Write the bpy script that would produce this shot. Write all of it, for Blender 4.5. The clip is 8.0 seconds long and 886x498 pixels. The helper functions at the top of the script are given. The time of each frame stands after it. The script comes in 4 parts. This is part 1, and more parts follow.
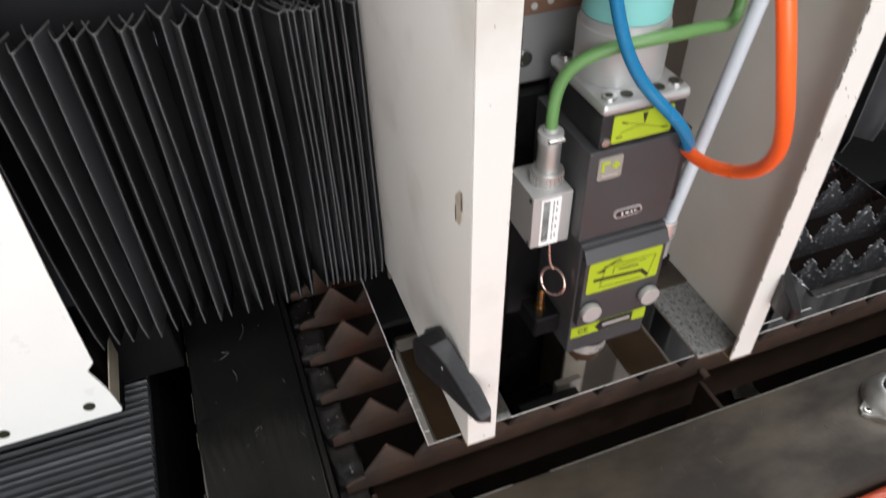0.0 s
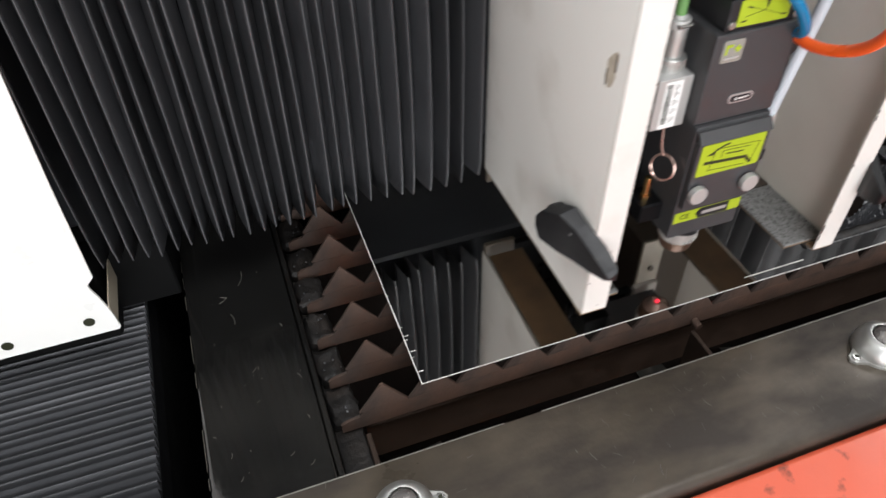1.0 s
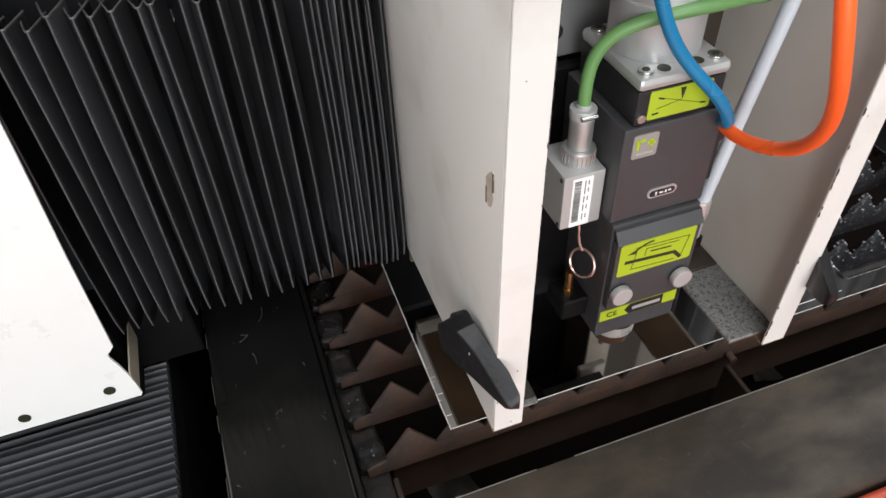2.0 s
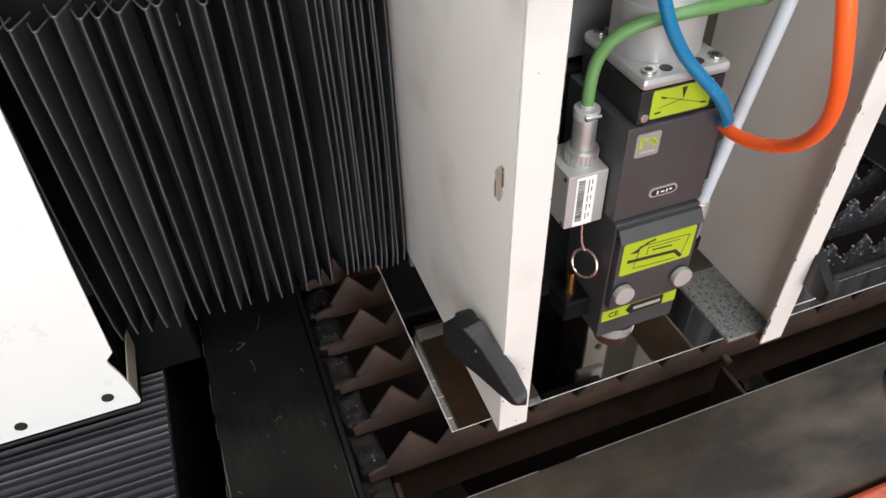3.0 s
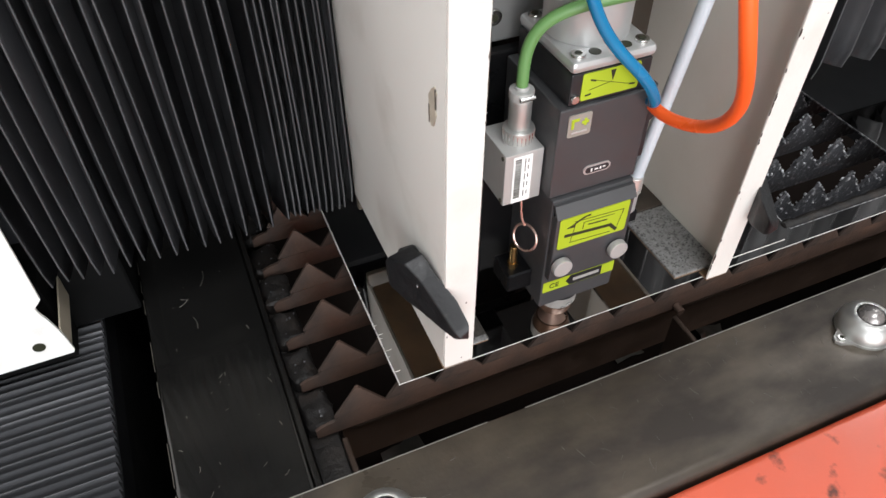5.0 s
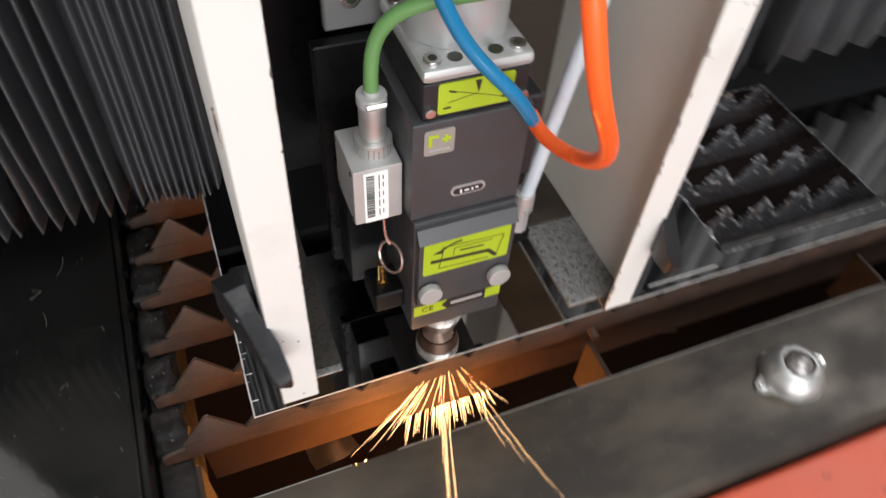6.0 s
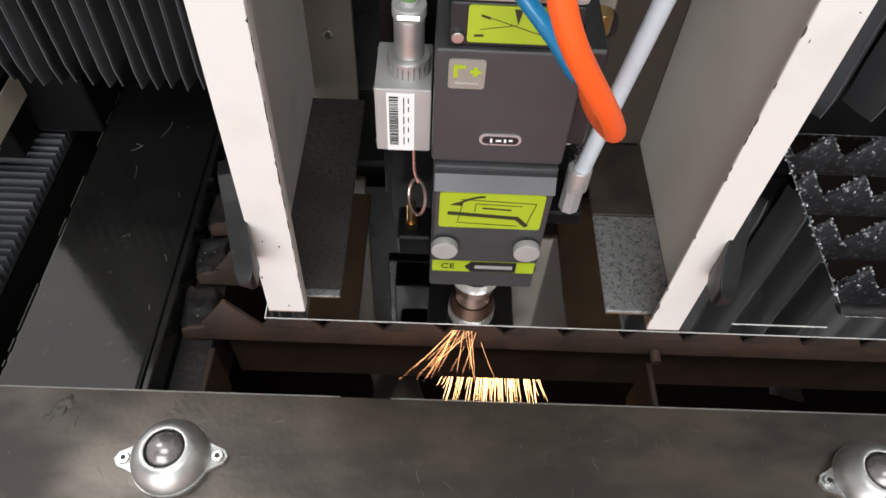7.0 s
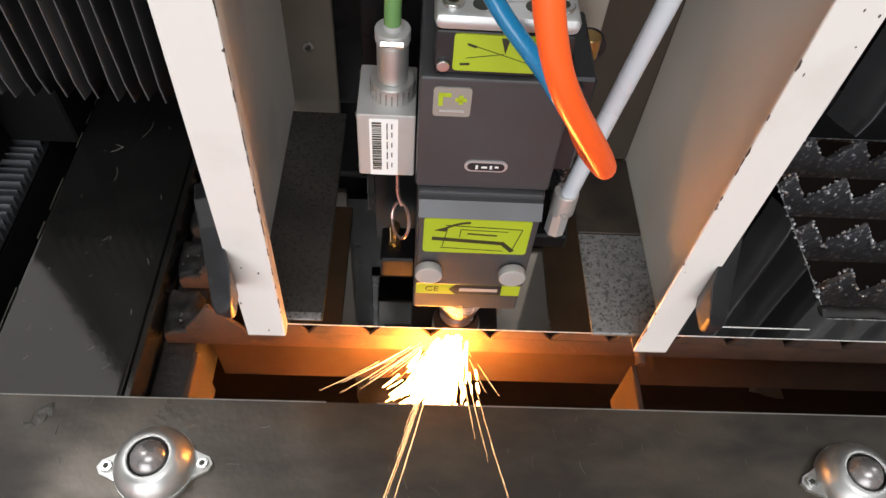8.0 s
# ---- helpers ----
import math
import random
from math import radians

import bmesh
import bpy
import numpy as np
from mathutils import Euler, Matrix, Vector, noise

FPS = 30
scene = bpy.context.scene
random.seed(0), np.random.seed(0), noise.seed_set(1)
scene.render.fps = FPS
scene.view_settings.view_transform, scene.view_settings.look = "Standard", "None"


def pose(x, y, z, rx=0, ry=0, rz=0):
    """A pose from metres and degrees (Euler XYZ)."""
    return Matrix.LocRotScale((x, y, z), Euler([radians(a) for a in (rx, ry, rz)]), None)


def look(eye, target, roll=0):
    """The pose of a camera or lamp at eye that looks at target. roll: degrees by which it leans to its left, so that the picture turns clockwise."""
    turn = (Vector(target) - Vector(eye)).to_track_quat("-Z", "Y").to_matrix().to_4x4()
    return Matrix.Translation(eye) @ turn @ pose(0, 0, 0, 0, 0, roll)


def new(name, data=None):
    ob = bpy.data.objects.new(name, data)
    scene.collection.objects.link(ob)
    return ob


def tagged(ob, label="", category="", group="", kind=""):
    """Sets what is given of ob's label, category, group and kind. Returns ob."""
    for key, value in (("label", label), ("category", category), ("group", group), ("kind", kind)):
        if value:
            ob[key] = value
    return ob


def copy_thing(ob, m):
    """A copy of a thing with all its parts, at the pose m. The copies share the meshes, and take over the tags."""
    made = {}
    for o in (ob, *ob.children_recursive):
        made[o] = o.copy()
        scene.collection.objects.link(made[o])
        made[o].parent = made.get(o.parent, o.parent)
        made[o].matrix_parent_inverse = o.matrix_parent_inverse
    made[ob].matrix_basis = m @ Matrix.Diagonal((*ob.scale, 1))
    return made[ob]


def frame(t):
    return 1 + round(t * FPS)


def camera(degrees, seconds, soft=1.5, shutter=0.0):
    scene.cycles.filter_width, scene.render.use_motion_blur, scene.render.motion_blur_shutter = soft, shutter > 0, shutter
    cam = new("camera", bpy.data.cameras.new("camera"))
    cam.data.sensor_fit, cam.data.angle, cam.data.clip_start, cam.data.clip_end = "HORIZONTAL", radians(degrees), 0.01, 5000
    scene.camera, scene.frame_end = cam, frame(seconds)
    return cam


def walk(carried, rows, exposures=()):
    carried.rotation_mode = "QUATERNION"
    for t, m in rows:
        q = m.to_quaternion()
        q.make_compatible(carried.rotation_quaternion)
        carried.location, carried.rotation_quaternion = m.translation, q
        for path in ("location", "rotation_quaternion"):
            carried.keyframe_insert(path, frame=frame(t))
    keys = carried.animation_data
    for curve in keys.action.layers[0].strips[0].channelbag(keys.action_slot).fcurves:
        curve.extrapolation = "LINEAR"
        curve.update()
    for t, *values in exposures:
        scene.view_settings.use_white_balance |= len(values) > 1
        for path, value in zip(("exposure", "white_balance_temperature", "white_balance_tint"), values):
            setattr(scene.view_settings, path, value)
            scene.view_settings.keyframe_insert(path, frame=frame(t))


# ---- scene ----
cam = camera(63.9, 8.0, soft=1.45, shutter=0.5)
PATH = [
    (0, (-0.058, -0.345, 0.553), (0.421, 1.047, -0.801), -1.9),
    (0.5, (-0.068, -0.368, 0.531), (0.422, 0.991, -0.852), -0.4),
    (0.8, (-0.063, -0.367, 0.531), (0.412, 0.989, -0.86), -0.2),
    (1, (-0.063, -0.374, 0.532), (0.398, 0.986, -0.86), -1.4),
    (1.2, (-0.058, -0.379, 0.533), (0.402, 0.981, -0.859), -1.9),
    (1.5, (-0.063, -0.372, 0.54), (0.406, 0.986, -0.851), -1.8),
    (1.8, (-0.071, -0.354, 0.543), (0.441, 1.048, -0.788), -2.4),
    (2, (-0.063, -0.333, 0.545), (0.369, 1.037, -0.847), -3.0),
    (2.2, (-0.077, -0.331, 0.542), (0.412, 1.052, -0.817), -1.1),
    (3.3, (-0.081, -0.345, 0.536), (0.418, 1.039, -0.818), -2.9),
    (3.5, (-0.068, -0.346, 0.534), (0.464, 1.012, -0.834), -2.5),
    (4, (-0.059, -0.341, 0.532), (0.51, 0.949, -0.886), -1.1),
    (4.2, (-0.055, -0.346, 0.527), (0.517, 0.945, -0.89), -0.6),
    (5.3, (-0.06, -0.341, 0.515), (0.466, 0.939, -0.929), -0.6),
    (5.5, (-0.049, -0.312, 0.516), (0.56, 0.861, -0.985), 3.5),
    (5.8, (0.003, -0.312, 0.507), (0.628, 0.844, -1.001), 4.1),
    (6, (0.059, -0.278, 0.499), (0.586, 0.878, -1.046), 4.5),
    (6.2, (0.093, -0.261, 0.484), (0.487, 0.918, -1.082), 9.1),
    (6.3, (0.124, -0.264, 0.484), (0.359, 0.944, -1.092), 5.7),
    (6.5, (0.144, -0.281, 0.461), (0.22, 0.963, -1.104), 5.1),
    (7, (0.156, -0.282, 0.458), (0.194, 0.909, -1.149), 3.6),
    (7.5, (0.155, -0.275, 0.461), (0.209, 0.887, -1.165), 4.0),
    (8, (0.152, -0.276, 0.46), (0.243, 0.905, -1.151), 5.6),
]
walk(cam, [(t, look(e, g, r)) for t, e, g, r in PATH],
     exposures=[(0, 0.20), (0.5, 0.28), (1.2, 0.38), (1.5, 0.42), (1.8, 0.22), (2.0, 0.19), (3.3, 0.24), (4.2, 0.33), (5.3, 0.50), (5.5, 0.58), (5.8, 0.20), (6.0, 0.22), (6.4, 0.14), (7.0, 0.12), (8.0, -0.04)])

# ---- light: unseen lamps, added at an assumed gate and under the roof ----
world = bpy.data.worlds.new("world")
scene.world = world
world.use_nodes = True
wn = world.node_tree.nodes
sky = wn.new("ShaderNodeTexSky")
sky.sky_type, sky.sun_disc, sky.sun_elevation, sky.sun_rotation = "NISHITA", False, radians(48), radians(200)
world.node_tree.links.new(sky.outputs[0], wn["Background"].inputs[0])
wn["Background"].inputs[1].default_value = 0.10


def area(name, m, sx, sy, watts, colour):
    d = bpy.data.lights.new(name, "AREA")
    d.shape, d.size, d.size_y, d.energy, d.color = "RECTANGLE", sx, sy, watts, colour
    ob = new(name, d)
    ob.matrix_world = m
    return ob


# added fill lamps, placed for the brightness of panels, rail and bed
area("gate_fill", look((-0.6, -3.95, 1.3), (-0.3, 0, 0.4)), 3.6, 3.0, 150, (0.97, 0.98, 1.0))
area("roof_fill", look((-2.2, 1.5, 3.9), (-2.2, 1.5, 0)), 2.2, 2.0, 190, (0.97, 0.98, 1.0))
area("roof_fill", look((4.3, 1.6, 3.9), (4.3, 1.6, 0)), 1.6, 2.2, 105, (0.97, 0.98, 1.0))
area("roof_fill", look((0.6, -1.7, 3.9), (0.6, -1.7, 0)), 2.6, 1.4, 95, (0.97, 0.98, 1.0))


# ---- materials ----
def mat(name, colour, rough=0.5, metal=0.0, vary=0.12, scale=20.0, bump=0.0, bscale=60.0, second=None, amount=0.5, sscale=8.0, sharp=0.08,
        coat=0.0, emit=None, strength=0.0, rvary=0.1, srough=None, smetal=None, stretch=None):
    """A surface: base colour with fine grain, and a second colour (rust, chips, dust) in patches."""
    m = bpy.data.materials.new(name)
    m.use_nodes = True
    n, l = m.node_tree.nodes, m.node_tree.links
    b = n["Principled BSDF"]
    b.inputs["Metallic"].default_value = metal
    if coat:
        b.inputs["Coat Weight"].default_value = coat
    tc = n.new("ShaderNodeTexCoord")
    grain = n.new("ShaderNodeTexNoise")
    grain.inputs["Scale"].default_value, grain.inputs["Detail"].default_value = scale, 6
    l.new(tc.outputs["Object"], grain.inputs["Vector"])
    mix = n.new("ShaderNodeMix")
    mix.data_type = "RGBA"
    mix.inputs["A"].default_value = (*[c * (1 - vary) for c in colour], 1)
    mix.inputs["B"].default_value = (*[min(1, c * (1 + vary)) for c in colour], 1)
    l.new(grain.outputs["Fac"], mix.inputs["Factor"])
    out = mix.outputs["Result"]
    rr = n.new("ShaderNodeMapRange")
    rr.inputs["From Min"].default_value, rr.inputs["From Max"].default_value = 0.3, 0.7
    rr.inputs["To Min"].default_value, rr.inputs["To Max"].default_value = max(0.02, rough - rvary), min(1, rough + rvary)
    l.new(grain.outputs["Fac"], rr.inputs["Value"])
    rough_out = rr.outputs["Result"]
    if second:
        patch = n.new("ShaderNodeTexNoise")
        patch.inputs["Scale"].default_value, patch.inputs["Detail"].default_value = sscale, 8
        if stretch:
            mp_ = n.new("ShaderNodeMapping")
            mp_.inputs["Scale"].default_value = stretch
            l.new(tc.outputs["Object"], mp_.inputs["Vector"])
            l.new(mp_.outputs["Vector"], patch.inputs["Vector"])
        else:
            l.new(tc.outputs["Object"], patch.inputs["Vector"])
        step = n.new("ShaderNodeMapRange")
        step.inputs["From Min"].default_value, step.inputs["From Max"].default_value = 1 - amount - sharp, 1 - amount + sharp
        l.new(patch.outputs["Fac"], step.inputs["Value"])
        mix2 = n.new("ShaderNodeMix")
        mix2.data_type = "RGBA"
        l.new(step.outputs["Result"], mix2.inputs["Factor"])
        l.new(out, mix2.inputs["A"])
        mix2.inputs["B"].default_value = (*second, 1)
        out = mix2.outputs["Result"]
        if srough is not None:
            mr = n.new("ShaderNodeMix")
            l.new(step.outputs["Result"], mr.inputs["Factor"])
            l.new(rough_out, mr.inputs["A"])
            mr.inputs["B"].default_value = srough
            rough_out = mr.outputs["Result"]
        if smetal is not None:
            mm = n.new("ShaderNodeMix")
            l.new(step.outputs["Result"], mm.inputs["Factor"])
            mm.inputs["A"].default_value, mm.inputs["B"].default_value = metal, smetal
            l.new(mm.outputs["Result"], b.inputs["Metallic"])
    l.new(out, b.inputs["Base Color"])
    l.new(rough_out, b.inputs["Roughness"])
    if bump:
        bn = n.new("ShaderNodeTexNoise")
        bn.inputs["Scale"].default_value, bn.inputs["Detail"].default_value = bscale, 8
        l.new(tc.outputs["Object"], bn.inputs["Vector"])
        bp = n.new("ShaderNodeBump")
        bp.inputs["Strength"].default_value, bp.inputs["Distance"].default_value = bump, 0.002
        l.new(bn.outputs["Fac"], bp.inputs["Height"])
        l.new(bp.outputs["Normal"], b.inputs["Normal"])
    if emit:
        b.inputs["Emission Color"].default_value = (*emit, 1)
        b.inputs["Emission Strength"].default_value = strength
    return m


M = {}
M["cover_white"] = mat("cover_white", (0.80, 0.79, 0.76), 0.35, vary=0.03, bump=0.05, bscale=400)
M["panel_white"] = mat("panel_white", (0.69, 0.67, 0.63), 0.38, vary=0.04, scale=9, bump=0.06, bscale=350, second=(0.55, 0.52, 0.47), amount=0.33, sscale=14, sharp=0.12)
M["chip"] = mat("chip", (0.10, 0.085, 0.07), 0.6, metal=0.4, vary=0.3, scale=200)
M["fabric"] = mat("fabric", (0.054, 0.055, 0.059), 0.42, vary=0.15, scale=30, bump=0.06, bscale=500, rvary=0.05)
M["fold"] = mat("fold", (0.075, 0.075, 0.079), 0.45, vary=0.4, scale=25, bump=0.05, bscale=500)
M["ring_steel"] = mat("ring_steel", (0.66, 0.64, 0.61), 0.32, metal=0.65, vary=0.08, scale=70)
M["hem"] = mat("hem", (0.085, 0.083, 0.080), 0.5, vary=0.2, scale=80)
M["fabric_dull"] = mat("fabric_dull", (0.010, 0.010, 0.011), 0.7, vary=0.2, bump=0.1)
M["black_steel"] = mat("black_steel", (0.0100, 0.0097, 0.0092), 0.08, vary=0.35, scale=12, bump=0.03, bscale=160, rvary=0.03, second=(0.024, 0.0225, 0.020), amount=0.40, sscale=8, sharp=0.13, srough=0.13)
M["raw_steel"] = mat("raw_steel", (0.084, 0.068, 0.050), 0.31, metal=0.30, vary=0.45, scale=14, bump=0.10, bscale=220, second=(0.029, 0.0225, 0.0175), amount=0.52, sscale=13, sharp=0.13, srough=0.52, stretch=(0.7, 1.5, 1))
M["red_paint"] = mat("red_paint", (0.53, 0.088, 0.043), 0.40, vary=0.14, scale=15, bump=0.08, bscale=120, second=(0.10, 0.030, 0.020), amount=0.345, sscale=34, sharp=0.04, srough=0.6)
M["rust"] = mat("rust", (0.112, 0.060, 0.040), 0.70, metal=0.15, vary=0.5, scale=38, bump=0.25, bscale=240, second=(0.048, 0.032, 0.025), amount=0.49, sscale=20, sharp=0.16)
# rust taken down to near black: the pit's shade is in the colour
M["shaded_rust"] = mat("shaded_rust", (0.016, 0.011, 0.009), 0.85, vary=0.4, scale=30, bump=0.3, bscale=120)
M["slag"] = mat("slag", (0.19, 0.19, 0.20), 0.40, metal=0.5, vary=0.5, scale=140, bump=0.8, bscale=260, second=(0.62, 0.62, 0.63), amount=0.47, sscale=150, sharp=0.08, srough=0.3)
M["scuff"] = mat("scuff", (0.17, 0.16, 0.14), 0.6, vary=0.3, scale=300)
M["slag_dark"] = mat("slag_dark", (0.080, 0.081, 0.087), 0.42, metal=0.45, vary=0.5, scale=90, bump=0.6, bscale=200, second=(0.26, 0.26, 0.27), amount=0.38, sscale=170, sharp=0.07, srough=0.3)
M["soot"] = mat("soot", (0.0095, 0.0082, 0.0074), 0.6, vary=0.5, scale=60, bump=0.6, bscale=180, second=(0.024, 0.018, 0.0145), amount=0.40, sscale=45, sharp=0.12)
M["edge_bright"] = mat("edge_bright", (0.26, 0.25, 0.225), 0.5, metal=0.3, vary=0.5, scale=90)
M["weld"] = mat("weld", (0.050, 0.045, 0.037), 0.42, metal=0.3, vary=0.6, scale=120, bump=0.3, bscale=300)
M["mirror"] = mat("mirror", (0.62, 0.61, 0.59), 0.045, metal=1.0, vary=0.04, scale=6, rvary=0.02, second=(0.30, 0.30, 0.31), amount=0.26, sscale=11, sharp=0.05, srough=0.3)
M["cut_edge"] = mat("cut_edge", (0.80, 0.78, 0.74), 0.55, metal=0.3, vary=0.15, scale=300)
M["galvanised"] = mat("galvanised", (0.27, 0.27, 0.265), 0.42, metal=0.45, vary=0.6, scale=190, bump=0.15, bscale=400, second=(0.07, 0.07, 0.067), amount=0.42, sscale=520, sharp=0.07, srough=0.7, smetal=0.1)
M["stained"] = mat("stained", (0.20, 0.125, 0.065), 0.6, vary=0.25, scale=16, bump=0.1, bscale=200, second=(0.10, 0.065, 0.04), amount=0.45, sscale=24, sharp=0.2)
M["head_grey"] = mat("head_grey", (0.064, 0.064, 0.067), 0.40, metal=0.3, vary=0.05, scale=60, bump=0.05, bscale=900)
M["head_black"] = mat("head_black", (0.022, 0.022, 0.024), 0.38, metal=0.2, vary=0.1, scale=60, bump=0.05, bscale=900)
M["flap_grey"] = mat("flap_grey", (0.078, 0.078, 0.080), 0.42, metal=0.35, vary=0.05)
M["lime"] = mat("lime", (0.36, 0.46, 0.020), 0.40, vary=0.05, scale=40, bump=0.02)
M["ink"] = mat("ink", (0.02, 0.022, 0.01), 0.5, vary=0.1)
M["pale_badge"] = mat("pale_badge", (0.30, 0.295, 0.26), 0.30, metal=0.15, vary=0.06)
M["deep_black"] = mat("deep_black", (0.0055, 0.0055, 0.006), 0.34, vary=0.2, scale=60, bump=0.05, bscale=900)
M["dark_copper"] = mat("dark_copper", (0.13, 0.070, 0.045), 0.38, metal=0.6, vary=0.25, scale=120)
M["pale_plate"] = mat("pale_plate", (0.60, 0.58, 0.53), 0.45, vary=0.1, scale=40, bump=0.04, bscale=300)
M["brown_plate"] = mat("brown_plate", (0.13, 0.066, 0.042), 0.5, vary=0.2, scale=40)
M["aluminium"] = mat("aluminium", (0.58, 0.58, 0.575), 0.40, metal=0.6, vary=0.05, scale=120, bump=0.04, bscale=700)
M["satin"] = mat("satin", (0.46, 0.455, 0.44), 0.42, metal=0.35, vary=0.06, scale=90, bump=0.04, bscale=900)
M["chrome"] = mat("chrome", (0.62, 0.61, 0.59), 0.24, metal=1.0, vary=0.06, scale=70)
M["zinc"] = mat("zinc", (0.56, 0.56, 0.54), 0.44, metal=0.85, vary=0.1, scale=50, second=(0.45, 0.44, 0.40), amount=0.4, sscale=40, sharp=0.1)
M["ball"] = mat("ball", (0.30, 0.28, 0.27), 0.26, metal=0.6, vary=0.25, scale=90)
M["copper"] = mat("copper", (0.74, 0.52, 0.45), 0.3, metal=0.9, vary=0.1)
M["brass"] = mat("brass", (0.62, 0.42, 0.18), 0.3, metal=1.0, vary=0.1)
M["blue_hose"] = mat("blue_hose", (0.006, 0.17, 0.36), 0.25, vary=0.06, coat=0.3)
M["orange_hose"] = mat("orange_hose", (1.0, 0.125, 0.018), 0.35, vary=0.04)
M["green_cable"] = mat("green_cable", (0.125, 0.265, 0.085), 0.42, vary=0.08)
M["white_hose"] = mat("white_hose", (0.52, 0.56, 0.60), 0.3, vary=0.05)
M["teal"] = mat("teal", (0.22, 0.55, 0.52), 0.4, vary=0.06)
M["sticker"] = mat("sticker", (0.82, 0.82, 0.80), 0.35, vary=0.02)
M["plastic"] = mat("plastic", (0.0065, 0.0065, 0.0075), 0.46, vary=0.3, scale=80, bump=0.15, bscale=300, second=(0.035, 0.032, 0.028), amount=0.25, sscale=60, sharp=0.05)
M["braid"] = mat("braid", (0.012, 0.012, 0.013), 0.5, vary=0.2, scale=90, bump=0.4, bscale=700, second=(0.30, 0.30, 0.30), amount=0.42, sscale=520, sharp=0.03)
M["steel_grey"] = mat("steel_grey", (0.28, 0.28, 0.275), 0.45, metal=0.6, vary=0.12, scale=30, bump=0.05)
M["bracket"] = mat("bracket", (0.038, 0.022, 0.014), 0.8, vary=0.3, scale=40, bump=0.2)
M["pit_rust"] = mat("pit_rust", (0.046, 0.024, 0.0135), 0.75, vary=0.4, scale=40, bump=0.25)
M["dark_galv"] = mat("dark_galv", (0.062, 0.056, 0.049), 0.42, metal=0.3, vary=0.7, scale=26, bump=0.15, bscale=400, second=(0.020, 0.018, 0.016), amount=0.42, sscale=420, sharp=0.08, srough=0.7, smetal=0.1)
# soiled white, with the recess shade darkened into the colour
M["soiled_shaded_white"] = mat("soiled_shaded_white", (0.125, 0.106, 0.084), 0.5, vary=0.25, scale=18, bump=0.06, bscale=250, second=(0.075, 0.060, 0.046), amount=0.45, sscale=12, sharp=0.22)
M["beige"] = mat("beige", (0.46, 0.40, 0.31), 0.5, vary=0.1, scale=30, bump=0.05, bscale=250)
M["bare_paint"] = mat("bare_paint", (0.40, 0.35, 0.28), 0.6, vary=0.35, scale=220, bump=0.1, bscale=500)
M["post_dark"] = mat("post_dark", (0.052, 0.039, 0.028), 0.6, vary=0.25, scale=16, bump=0.1, bscale=200)
M["post_pale"] = mat("post_pale", (0.46, 0.42, 0.36), 0.5, vary=0.2, scale=18, bump=0.06, bscale=250, second=(0.25, 0.21, 0.17), amount=0.40, sscale=12, sharp=0.22)
M["beam_paint"] = mat("beam_paint", (0.065, 0.070, 0.080), 0.45, vary=0.2, scale=20, bump=0.05, bscale=200)
M["scrap_steel"] = mat("scrap_steel", (0.11, 0.10, 0.085), 0.5, metal=0.3, vary=0.4, scale=60, bump=0.2, bscale=200)
M["wall_paint"] = mat("wall_paint", (0.50, 0.50, 0.48), 0.8, vary=0.08, scale=2, bump=0.1)
M["concrete"] = mat("concrete", (0.26, 0.25, 0.24), 0.7, vary=0.2, scale=4, bump=0.2, bscale=40)
M["roof_sheet"] = mat("roof_sheet", (0.42, 0.43, 0.44), 0.6, vary=0.08, scale=3)
M["pilot"] = mat("pilot", (0.6, 0.02, 0.04), 0.4, emit=(1.0, 0.03, 0.06), strength=3.0)
M["spark"] = mat("spark", (1.0, 0.6, 0.2), 0.5, emit=(1.0, 0.42, 0.18), strength=4.2)
M["spark_ray"] = mat("spark_ray", (1.0, 0.6, 0.2), 0.5, emit=(1.0, 0.56, 0.25), strength=11.0)
M["spark_hot"] = mat("spark_hot", (1.0, 0.7, 0.3), 0.5, emit=(1.0, 0.54, 0.23), strength=12.0)
# strong emission for the added streaks that light the pit
M["pit_fill"] = mat("pit_fill", (1.0, 0.6, 0.2), 0.5, emit=(1.0, 0.36, 0.07), strength=210.0)
M["panel_sooty"] = mat("panel_sooty", (0.74, 0.71, 0.65), 0.40, vary=0.08, scale=6, bump=0.06, bscale=350, second=(0.54, 0.49, 0.42), amount=0.44, sscale=5, sharp=0.25)
M["dark_brown_plate"] = mat("dark_brown_plate", (0.062, 0.048, 0.036), 0.55, metal=0.2, vary=0.35, scale=25, bump=0.15, bscale=200, second=(0.028, 0.022, 0.018), amount=0.45, sscale=40, sharp=0.15)
# near-black filler colour that stands in for shade in gaps
M["gap_shade"] = mat("gap_shade", (0.003, 0.003, 0.003), 0.8, vary=0.2)
M["scuff_dim"] = mat("scuff_dim", (0.070, 0.064, 0.054), 0.5, metal=0.2, vary=0.6, scale=160)
M["spark_core"] = mat("spark_core", (1.0, 0.8, 0.4), 0.5, emit=(1.0, 0.36, 0.07), strength=125.0)

M["black_steel"].node_tree.nodes["Principled BSDF"].inputs["Specular IOR Level"].default_value = 0.9
for _k in ("gap_shade", "fabric_dull", "deep_black", "shaded_rust"):
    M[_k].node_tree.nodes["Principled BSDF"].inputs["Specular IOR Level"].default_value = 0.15


